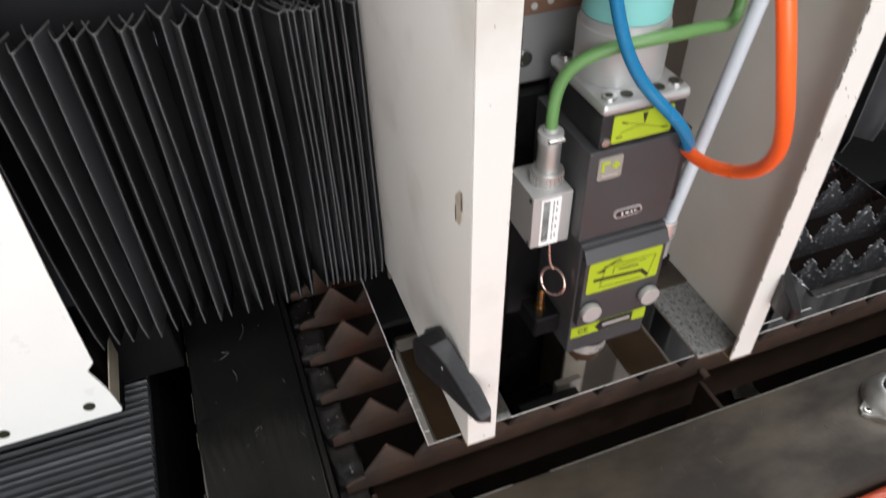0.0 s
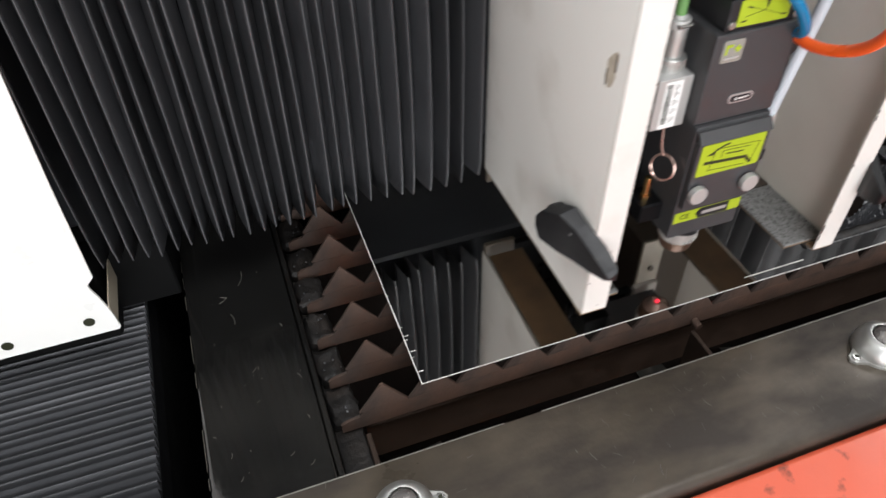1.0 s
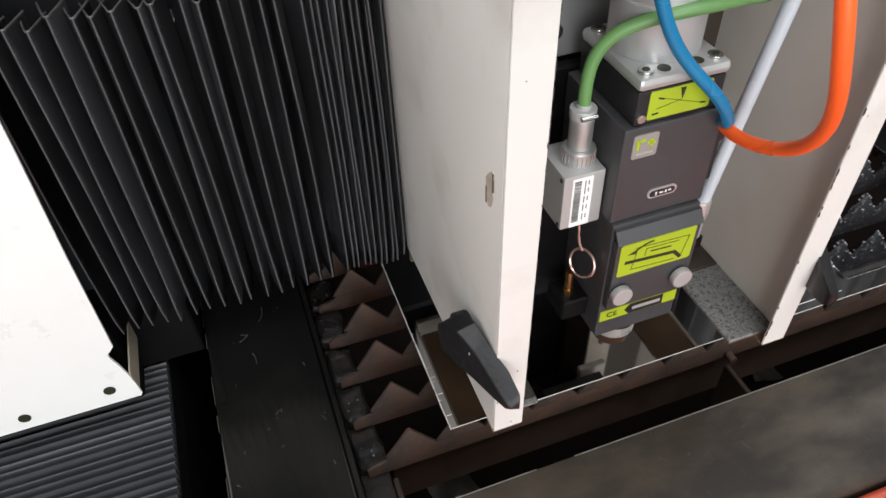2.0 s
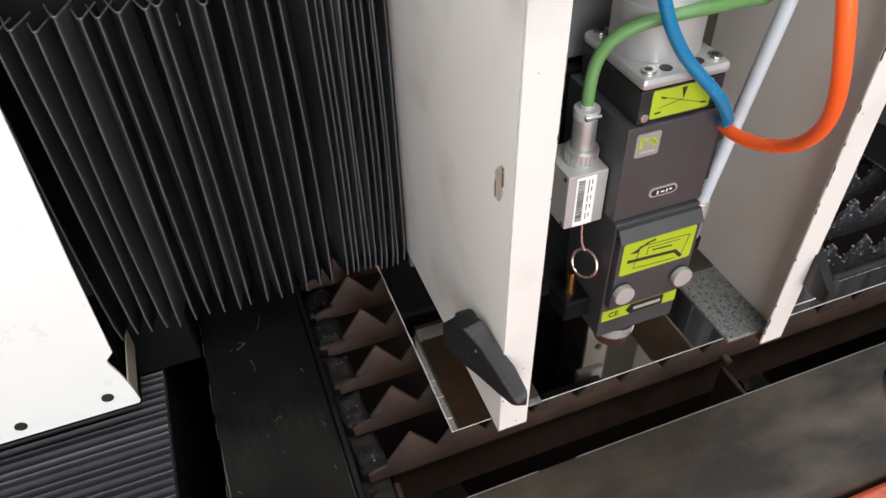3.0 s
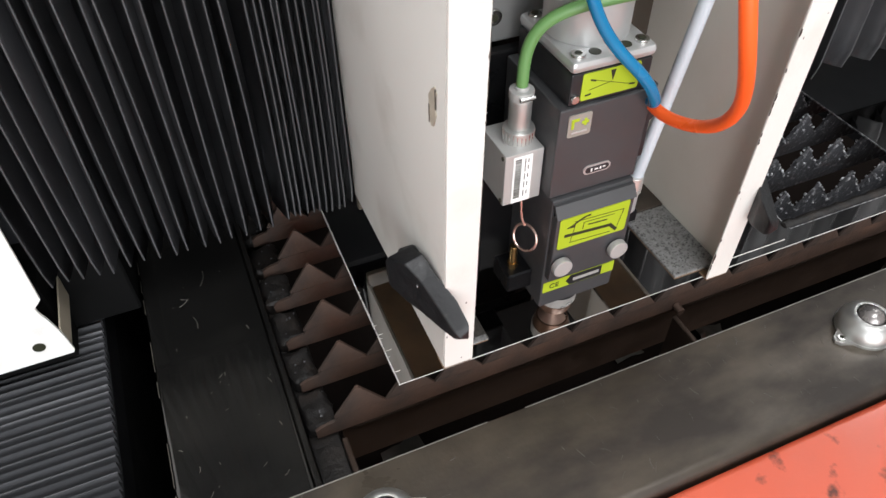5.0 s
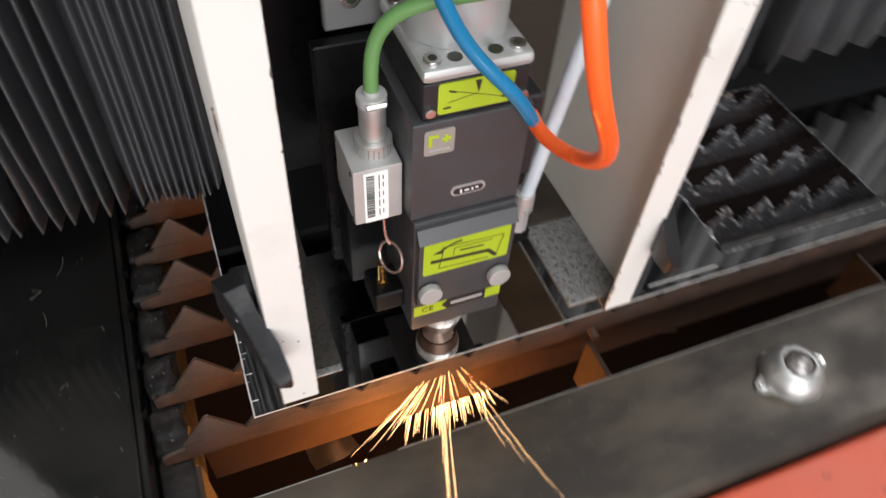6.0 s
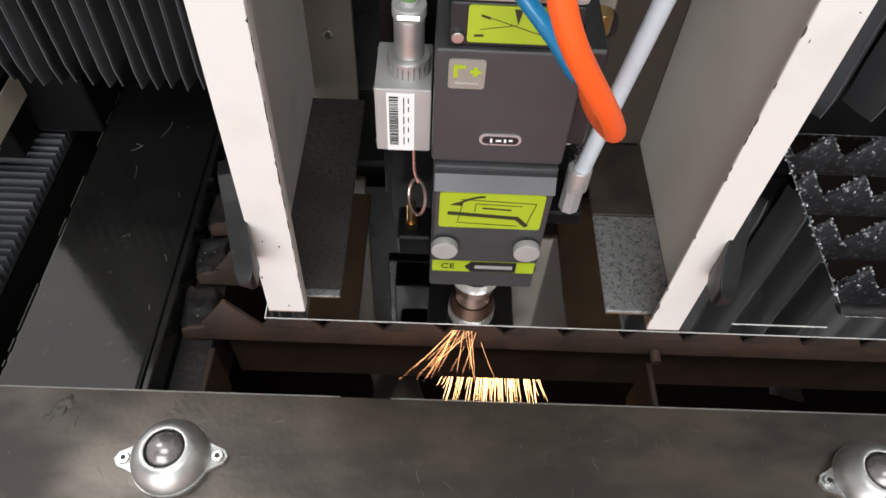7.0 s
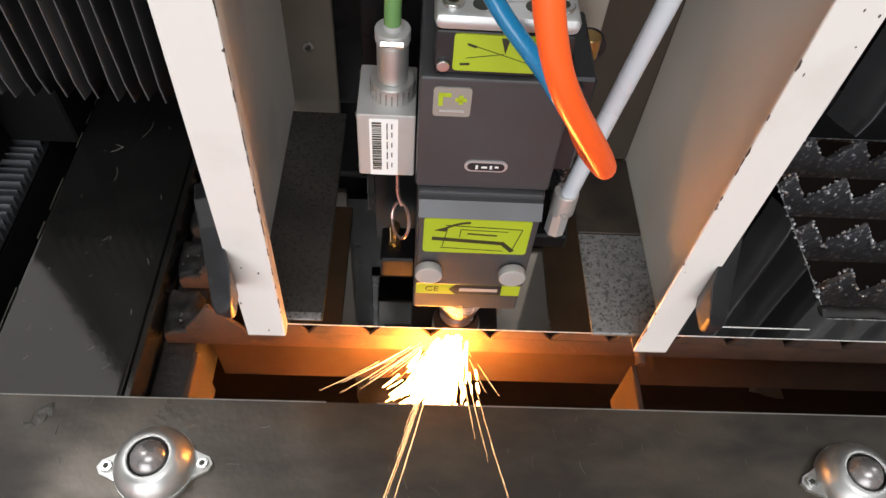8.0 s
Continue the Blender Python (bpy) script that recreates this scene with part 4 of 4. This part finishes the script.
stroke(bm, 0.2040, 0.2532, 0.2085, 0.2525, 0.0012)
part("pictogram", bm, "ink", lab2, "", 0)
bm = B()
cyl(bm, (0.1625, -0.0030, 0.2515), "y", 0.0030, -0.0022, 16, bevel=0.0005)
part("screw", bm, "chrome", upper)
bm = B()
cyl(bm, (0.2172, -0.0030, 0.2515), "y", 0.0030, -0.0022, 16, bevel=0.0005)
part("screw", bm, "chrome", upper)
# emblem and inspection window on the body
badge = part("emblem", rounded(B(), 0.1590, 0.1772, 0.2222, 0.2402, 0.0018, -0.0058, -0.0048), "pale_badge", body, "pale metallic emblem plate", 0)
bm = B()
y0, y1 = -0.0061, -0.0057
for a in ((0.1625, 0.2290, 0.1625, 0.2370), (0.1625, 0.2358, 0.1675, 0.2358), (0.1695, 0.2330, 0.1750, 0.2330), (0.1722, 0.2302, 0.1722, 0.2358)):
    stroke(bm, *a, 0.0022)
part("emblem_shape", bm, "lime", badge, "", 0)
bm = B()
stroke(bm, 0.1622, 0.2258, 0.1742, 0.2258, 0.0014)
part("emblem_bar", bm, "satin", badge, "", 0)
win = part("window_rim", rounded(B(), 0.1775, 0.2003, 0.1838, 0.1915, 0.0038, -0.0060, -0.0048, 8), "aluminium", body, "bright inspection window rim", 0)
part("window_glass", rounded(B(), 0.1790, 0.1988, 0.1850, 0.1903, 0.0026, -0.0063, -0.0058, 8), "head_black", win, "", 0)
bm = B()
for a in ((0.1840, 0.1862, 0.1840, 0.1890), (0.1865, 0.1876, 0.1895, 0.1876), (0.1915, 0.1865, 0.1915, 0.1888), (0.1935, 0.1880, 0.1955, 0.1880)):
    stroke(bm, *a, 0.0012, -0.0066, -0.0062)
part("scale_mark", bm, "sticker", win, "", 0)
# nozzle
bm = B()
cyl(bm, (0.1880, 0.0190, 0.0222), "z", 0.0182, 0.0133, 40, bevel=0.0010)
ring = part("nozzle_ring", bm, "ring_steel", head, "knurled bright nozzle ring")
for k in range(20):
    bm = B()
    a = 2 * math.pi * k / 20
    m = Matrix.Translation((0.1880 + 0.0181 * math.cos(a), 0.0190 + 0.0181 * math.sin(a), 0.0290)) @ Matrix.Rotation(a, 4, "Z") @ Matrix.Diagonal((0.0006, 0.0034, 0.0095, 1))
    bmesh.ops.create_cube(bm, size=1, matrix=m)
    part("knurl", bm, "ring_steel", ring, "", 0)
part("nozzle_holder", cyl(B(), (0.1880, 0.0190, 0.0105), "z", 0.0150, 0.0115, 36, r2=0.0176), "dark_copper", head, "dark heat-stained nozzle holder")
bm = B()
cyl(bm, (0.1880, 0.0190, 0.0355), "z", 0.0195, 0.0125, 36)
part("nozzle_neck", bm, "head_black", head)
bm = B()
cyl(bm, (0.1880, 0.0190, 0.0032), "z", 0.0050, 0.0072, 28, r2=0.0135)
tip = part("nozzle_tip", bm, "copper", head, "worn copper nozzle tip")
bm = B()
cyl(bm, (0.1880, 0.0190, 0.0026), "z", 0.0022, 0.0005, 16)
part("pilot_light", bm, "pilot", tip, "red pilot light")
# side mounting plates
bm = B()
box(bm, 0.1180, 0.2000, 0.0750, 0.0850, 0.0480, 0.2480, 0.001)
box(bm, 0.1250, 0.1560, 0.0500, 0.0750, 0.0480, 0.1600, 0.001)
part("black_plate", bm, "deep_black", head, "black mounting plate")
bm = B()
box(bm, 0.1290, 0.2520, 0.0860, 0.0940, 0.2500, 0.4600, 0.0012)
mp = part("mount_plate", bm, "steel_grey", head, "grey steel mounting plate")
bm = B()
for bx, bz in ((0.1450, 0.2715), (0.2420, 0.3010)):
    part("bolt", cyl(B(), (bx, 0.0860, bz), "y", 0.0062, -0.0040, 20, bevel=0.0008), "chrome", mp)
    part("bolt_socket", cyl(B(), (bx, 0.0819, bz), "y", 0.0030, -0.0004, 6), "ink", mp)
bm = B()
box(bm, 0.1420, 0.1900, 0.0825, 0.0858, 0.3030, 0.3700, 0.0008)
pb = part("slotted_plate", bm, "brown_plate", mp, "brown plate with pale holes")
for hx, hz in ((0.1500, 0.3090), (0.1620, 0.3110), (0.1740, 0.3120)):
    part("plate_hole", cyl(B(), (hx, 0.0826, hz), "y", 0.0024, -0.0006, 14), "satin", pb)
bm = B()
box(bm, 0.1330, 0.1410, 0.0780, 0.0858, 0.2800, 0.3700, 0.0008)
part("guide_strip", bm, "deep_black", mp, "black guide strip")
bm = B()
cyl(bm, (0.2505, 0.0858, 0.2010), "y", 0.0105, -0.0070, 24, bevel=0.0010)
boss = part("screw_boss", bm, "head_black", head, "round dark boss with a bright screw")
part("boss_screw", cyl(B(), (0.2505, 0.0787, 0.2010), "y", 0.0052, -0.0030, 20, bevel=0.0010), "chrome", boss)
bm = B()
box(bm, 0.2050, 0.2360, 0.0780, 0.0850, 0.0500, 0.2480, 0.001)
rp_ = part("side_plate", bm, "pale_plate", head, "pale side plate")
bm = B()
cyl(bm, (0.2230, 0.0780, 0.0850), "y", 0.0030, -0.002, 14)
part("bolt", bm, "ink", rp_)
bm = B()
box(bm, 0.2262, 0.2380, 0.0050, 0.0600, 0.1750, 0.2400, 0.0015)
part("side_port", bm, "head_black", head, "black gas port block")
bm = B()
cyl(bm, (0.2330, 0.0100, 0.2100), "z", 0.0040, 0.0160, 14, bevel=0.0006)
part("port_fitting", bm, "brass", head, "brass fitting")
bm = B()
box(bm, 0.2245, 0.2490, 0.0060, 0.0460, 0.1020, 0.1144, 0.0015)
part("hose_bracket", bm, "deep_black", head)
# height sensor box and its parts
bm = B()
box(bm, 0.1205, 0.1512, 0.0075, 0.0470, 0.1630, 0.2085, 0.0012, 2)
amp = part("amplifier_box", bm, "satin", head, "brushed aluminium sensor amplifier box")
part("sticker", rounded(B(), 0.1270, 0.1420, 0.1640, 0.2060, 0.0005, 0.0070, 0.0078), "sticker", amp, "white bar code sticker", 0)
bm = B()
rs = random.Random(3)
z = 0.1685
while z < 0.2030:
    h = rs.choice((0.0004, 0.0007, 0.0011))
    box(bm, 0.1283, 0.1333, 0.0067, 0.0069, z, z + h)
    z += h + rs.choice((0.0005, 0.0008))
for z in (0.1720, 0.1800, 0.1875, 0.1950, 0.2010):
    box(bm, 0.1360, 0.1366, 0.0067, 0.0069, z - 0.003, z + 0.0025)
    box(bm, 0.1385, 0.1391, 0.0067, 0.0069, z - 0.0015, z + 0.002)
part("bar_code", bm, "ink", amp, "", 0)
for sx, sz in ((0.1195, 0.1665), (0.1195, 0.2050)):
    for sy in (0.0110, 0.0435):
        bm = B()
        cyl(bm, (0.1206, sy, sz), "x", 0.0017, -0.0008, 10)
        part("screw", bm, "ink", amp)
bm = B()
cyl(bm, (0.1385, 0.0245, 0.2083), "z", 0.0115, 0.0110, 30, bevel=0.0010)
plug = part("plug", bm, "zinc", head, "chromed cable plug")
part("plug_barrel", cyl(B(), (0.1385, 0.0245, 0.2194), "z", 0.0080, 0.0230, 26, bevel=0.0008), "zinc", plug)
part("plug_clamp", cyl(B(), (0.1385, 0.0245, 0.2425), "z", 0.0088, 0.0070, 26, bevel=0.0008), "satin", plug)
part("clamp_screw", cyl(B(), (0.1330, 0.0160, 0.2462), "x", 0.0018, 0.0110, 10), "chrome", plug)
for kx in range(24):
    a = 2 * math.pi * kx / 24
    part("knurl_rib", cyl(B(), (0.1385 + 0.0114 * math.cos(a), 0.0245 + 0.0114 * math.sin(a), 0.2098), "z", 0.0004, 0.0080, 6), "chrome", plug)
ln_ = Vector((-0.85, -0.35, 0.30)).normalized()
la_ = ln_.cross(Vector((0, 0, 1))).normalized()
lb_ = la_.cross(ln_)
bm = tube(B(), [Vector((0.1440, 0.0100, 0.1200)) + 0.0112 * (math.cos(2 * math.pi * k / 28) * la_ + math.sin(2 * math.pi * k / 28) * lb_) for k in range(28)], 0.0011, 8, closed=True)
part("copper_loop", bm, "copper", head, "thin copper sensor wire loop")
bm = tube(B(), spline([(0.1415, 0.018, 0.1640), (0.1420, 0.015, 0.140), (0.1445, 0.0130, 0.1305)], 6), 0.0011, 8)
part("sensor_wire", bm, "copper", head)
bm = B()
cyl(bm, (0.1400, 0.0190, 0.0860), "z", 0.0034, 0.0180, 14, bevel=0.0005)
wt = part("wire_terminal", bm, "brass", head, "brass wire terminal")
part("hex_nut", cyl(B(), (0.1400, 0.0190, 0.0800), "z", 0.0046, 0.0056, 6), "brass", wt)
bm = B()
box(bm, 0.1310, 0.1540, 0.0080, 0.0360, 0.0600, 0.0800, 0.0015)
part("sensor_block", bm, "deep_black", head, "black sensor block")

# ---- hoses and cable ----
blue = thing("blue_hose", "glossy blue pneumatic hose on the cutting head", "hose", "hoses")
part("hose", tube(B(), relaxed(spline([(0.2260, 0.0020, 0.2330), (0.2215, -0.0130, 0.2380), (0.2150, -0.0190, 0.2480), (0.2060, -0.0190, 0.2630), (0.1920, -0.0150, 0.2780), (0.1790, -0.0080, 0.2930), (0.1600, 0.0000, 0.3300), (0.1450, 0.0100, 0.42)])), 0.0041, 14), "blue_hose", blue)
orange = thing("orange_hose", "bright orange pneumatic hose looping from the head", "hose", "hoses")
part("hose", tube(B(), relaxed(spline([(0.2270, 0.0000, 0.2320), (0.2263, -0.0150, 0.2300), (0.2285, -0.0390, 0.2355), (0.2295, -0.0640, 0.2500), (0.2190, -0.0860, 0.2790), (0.2005, -0.0995, 0.3125), (0.1855, -0.1045, 0.3430), (0.1770, -0.0900, 0.40), (0.1850, -0.0400, 0.46)])), 0.0044, 14), "orange_hose", orange)
green = thing("green_cable", "green signal cable plugged into the amplifier box", "cable", "hoses")
part("cable", tube(B(), relaxed(spline([(0.1385, 0.0245, 0.2480), (0.1385, 0.0245, 0.2650), (0.1420, 0.0250, 0.2860), (0.1580, 0.0180, 0.3050), (0.2000, 0.0020, 0.3140), (0.2420, 0.0140, 0.3080), (0.2740, 0.0310, 0.2960), (0.2760, 0.034, 0.33), (0.274, 0.04, 0.42)])), 0.0042, 14), "green_cable", green)
part("push_fitting", cyl(B(), (0.2262, 0.0010, 0.2330), "y", 0.0062, 0.0110, 18, bevel=0.0008), "head_black", blue, "black push fitting")
part("push_fitting", cyl(B(), (0.2290, -0.0006, 0.2190), "y", 0.0062, 0.0110, 18, bevel=0.0008), "head_black", orange, "black push fitting")
part("strain_relief", cyl(B(), (0.1385, 0.0245, 0.2492), "z", 0.0050, 0.0030, 18, bevel=0.0006), "satin", green, "steel cable gland")
wh = thing("gas_hose", "pale grey gas hose with a steel push fitting", "hose", "hoses")
part("hose", tube(B(), [(0.2420, 0.0110, 0.146), (0.2430, 0.0106, 0.155), (0.2490, 0.0080, 0.21), (0.2575, 0.0050, 0.28), (0.2690, 0.0005, 0.38), (0.278, -0.003, 0.46)], 0.0050, 16), "white_hose", wh)
bm = B()
cyl(bm, (0.2405, 0.0115, 0.1146), "z", 0.0066, 0.0190, 8)
ft = part("fitting", bm, "aluminium", wh, "steel push fitting")
part("collet", cyl(B(), (0.2412, 0.0112, 0.1338), "z", 0.0074, 0.0175, 26, bevel=0.0010), "ring_steel", ft)

bh = thing("braided_hose", "thin black and white braided hose beside the cutting head", "hose", "hoses")
part("hose", tube(B(), relaxed(spline([(0.2400, 0.0430, 0.2300), (0.2425, 0.0450, 0.1900), (0.2435, 0.0430, 0.1600), (0.2440, 0.0390, 0.1300), (0.2440, 0.0370, 0.1146)])), 0.0042, 12), "braid", bh)
part("hose_end", cyl(B(), (0.2402, 0.0430, 0.2240), "z", 0.0054, 0.0130, 16, bevel=0.0008), "brass", bh, "brass hose end")

# ---- sparks of the cut ----
rk = random.Random(21)
COMB = -0.175


def streak(bm, a, b, r):
    a, b = Vector(a), Vector(b)
    mid = (a + b) / 2 + Vector((0, 0, -0.002 * (b - a).length / 0.05))
    tube(bm, [a, mid, b], [r * 0.6, r, r * 0.25], 4)


bm = B()
for _ in range(15):
    s = rk.uniform(-0.054, 0.008)
    a = (rk.uniform(-0.012, 0.004), -0.0155, -0.002)
    e = rk.uniform(0.55, 1.0)
    streak(bm, a, (a[0] + s * e, -0.0155 - 0.020 * e, -0.002 - 0.050 * e), 0.00011)
for _ in range(5):
    s = rk.gauss(0, 0.020)
    a = (rk.uniform(-0.008, 0.006), -0.0155, -0.002)
    e, f = rk.uniform(0.5, 1.0), rk.uniform(0.0, 0.4)
    g = (a[0] + s * e, -0.0155 - 0.020 * e, -0.002 - 0.075 * e)
    streak(bm, tuple(p + (q - p) * f for p, q in zip(a, g)), g, 0.00009)
fan = solid("spark_shower", bm, "spark", "thin glowing sparks falling below the cut", "sparks", "cutting sparks", "stuff", 0)
bm = B()
for _ in range(80):
    x = rk.triangular(-0.018, 0.086, 0.034)
    z0 = COMB + rk.uniform(-0.012, 0.014)
    streak(bm, (x, 0.0440, z0), (x + (x - 0.025) * 0.30, 0.0340, z0 - rk.uniform(0.020, 0.090)), rk.uniform(0.00007, 0.00019))
comb = solid("spark_curtain", bm, "spark_hot", "curtain of glowing sparks falling in the pit", "sparks", "cutting sparks", "stuff", 0)
bm = B()
for _ in range(620):
    u = rk.random() ** 0.8
    z = -0.002 - 0.080 * u
    x = -0.013 * u + rk.gauss(0, 0.0040 + 0.0095 * u)
    a = (x, -0.0160 - 0.026 * u * rk.random(), z)
    streak(bm, a, (a[0] + x * 0.25 - 0.003, a[1] - rk.uniform(0.001, 0.006), z - rk.uniform(0.008, 0.018)), rk.uniform(0.0004, 0.0014))
core = solid("spark_burst", bm, "spark_core", "white-hot burst of sparks under the nozzle", "sparks", "cutting sparks", "stuff", 0)
bm = B()
for _ in range(30):
    x = rk.choice((rk.uniform(-0.10, -0.03), rk.uniform(-0.10, -0.03), rk.uniform(-0.03, 0.045)))
    a = (x * 0.12, -0.0155, -0.0015)
    e = rk.uniform(0.35, 1.0)
    f = rk.uniform(0.3, 0.5)
    g = (x * e, -0.0155 - 0.044 * e, -0.0015 - 0.016 * e)
    s = tuple(p + (q - p) * f for p, q in zip(a, g))
    streak(bm, s, g, rk.uniform(0.00007, 0.00012))
for _ in range(8):
    x = rk.choice((rk.uniform(-0.085, -0.035), rk.uniform(-0.075, -0.045), rk.uniform(-0.070, -0.030), rk.uniform(0.030, 0.060)))
    e = rk.uniform(0.45, 1.0)
    f = rk.uniform(0.15, 0.5)
    a = (x * 0.1, -0.0155, -0.0010)
    g = (x * e, -0.0155 - 0.165 * e, -0.0010 - 0.012 * e)
    s = tuple(p + (q - p) * f for p, q in zip(a, g))
    streak(bm, s, g, rk.uniform(0.00006, 0.00010))
rays = solid("spark_rays", bm, "spark_ray", "long glowing spark trails flying over the rail", "sparks", "cutting sparks", "stuff", 0)
# added glowing streaks, mostly out of view, that light teeth and brackets from below
bm = B()
for _ in range(46):
    x = rk.triangular(-0.120, 0.02, -0.05)
    z = rk.uniform(-0.270, -0.310)
    streak(bm, (x, 0.040, z), (x + rk.uniform(-0.020, 0.004), 0.034, z - rk.uniform(0.010, 0.030)), rk.uniform(0.0003, 0.0009))
for _ in range(44):
    x, z = rk.gauss(-0.01, 0.030), rk.uniform(-0.112, -0.150)
    streak(bm, (x, rk.uniform(-0.052, -0.034), z), (x * 1.2, rk.uniform(-0.054, -0.036), z - rk.uniform(0.008, 0.020)), rk.uniform(0.0003, 0.0009))
pitg = solid("pit_fill", bm, "pit_fill", "mostly hidden glowing streaks, added to light the pit and slats", "sparks", "cutting sparks", "stuff", 0)


# ---- what moves ----
CX = [(0, -0.0005), (0.4, -0.0010), (0.5, -0.0015), (0.6, 0.003), (0.7, 0.0185), (0.8, 0.0500), (0.9, 0.090), (1.0, 0.1215), (1.1, 0.1300), (1.2, 0.1318), (1.4, 0.131), (1.5, 0.1230), (1.6, 0.086),
      (1.7, 0.040), (1.8, 0.0105), (2.0, 0.0005), (2.2, 0.0008), (3.3, 0.0015), (4.2, 0.0005), (4.6, 0.002), (5.3, 0.0098), (5.5, 0.0075), (5.8, 0.0066), (6.0, 0.0050), (6.2, 0.0005), (6.3, 0.0014), (6.5, 0.0010), (7.0, 0.0), (7.5, 0.0005), (8.0, -0.0018)]
GY = [(0, -0.018), (0.15, -0.015), (0.5, 0.0042), (0.8, 0.0140), (1.0, 0.0090), (1.2, 0.0035), (1.3, -0.002), (1.5, -0.0194), (1.8, -0.0195), (2.2, -0.0193), (3.3, -0.0200), (4.2, -0.0212), (4.6, -0.015), (5.3, -0.0040), (5.5, -0.0020),
      (5.8, -0.0070), (6.0, 0.0010), (6.2, 0.0045), (6.3, 0.0050), (6.5, -0.0004), (7.0, 0.0), (7.5, -0.0096), (8.0, -0.0133)]
HZ = [(0, 0.0430), (0.5, 0.0405), (0.8, 0.0385), (1.0, 0.0400), (1.2, 0.0406), (1.5, 0.0432), (2.2, 0.0445), (3.3, 0.0420), (4.2, 0.0410), (4.5, 0.0405), (4.9, 0.004), (5.3, -0.0008), (5.5, -0.0007), (6.1, 0.0016), (6.2, 0.0265), (6.3, 0.0420), (6.5, 0.0394), (6.6, 0.024), (6.72, 0.001), (7.0, 0.0), (8.0, -0.0014)]
HEAD = (0.003, -0.0005, -0.0012)
TIMES = sorted({t for q in (CX, GY, HZ) for t, _ in q})


def at(q, t):
    """Value of a track at t, easing from row to row."""
    for (t0, a), (t1, b) in zip(q, q[1:]):
        if t <= t1:
            return a + (b - a) * (t - t0) / (t1 - t0)
    return q[-1][1]


def shower(ob, spans, seed):
    """Sparks wait in the tray under the slats, and fly at the cut in the given spans."""
    r = random.Random(seed)
    rows = [(0.0, pose(0.18, 0.1, -0.66))]
    for t0, t1 in spans:
        rows.append((t0 - 0.034, pose(0.18, 0.1, -0.66)))
        t = t0
        while t <= t1 + 1e-6:
            m = pose(0.187 + at(CX, t) + r.uniform(-0.0006, 0.0006), r.uniform(-0.0005, 0.0005), r.uniform(-0.0008, 0.0), 0, r.uniform(-1, 1), r.uniform(-1.2, 1.2))
            rows.append((t, m))
            t += 0.1
        if t1 < 7.95:
            rows.append((t - 0.1 + 0.034, pose(0.18, 0.1, -0.66)))
    if rows[-1][0] < 8.0:
        rows.append((8.0, rows[-1][1]))
    walk(ob, rows)


def motions():
    for ob in (cover, beam, bel_l, bel_r):
        walk(ob, [(t, pose(0, v, 0)) for t, v in GY])
    for ob, xa, xb, dy in pleats:
        walk(ob, [(t, pose(xa + (xb - xa) * max(-0.02, v / 0.134), RIDGE + dy, 0)) for t, v in CX])
    walk(car, [(t, pose(at(CX, t), at(GY, t), 0)) for t in TIMES])
    for ob in (head, blue, orange, green, wh, bh):
        walk(ob, [(t, pose(HEAD[0] + at(CX, t), HEAD[1] + at(GY, t), HEAD[2] + at(HZ, t))) for t in TIMES])
    shower(fan, [(5.37, 5.47), (6.97, 7.57)], 1)
    shower(comb, [(5.37, 6.07), (6.97, 7.47)], 5)
    shower(rays, [(5.57, 5.77), (5.87, 6.07), (7.26, 7.46), (7.57, 7.97)], 2)
    shower(core, [(5.60, 5.65), (5.89, 5.92), (7.20, 7.30), (7.60, 7.97)], 3)
    shower(pitg, [(5.47, 6.07), (7.17, 7.97)], 4)


motions()
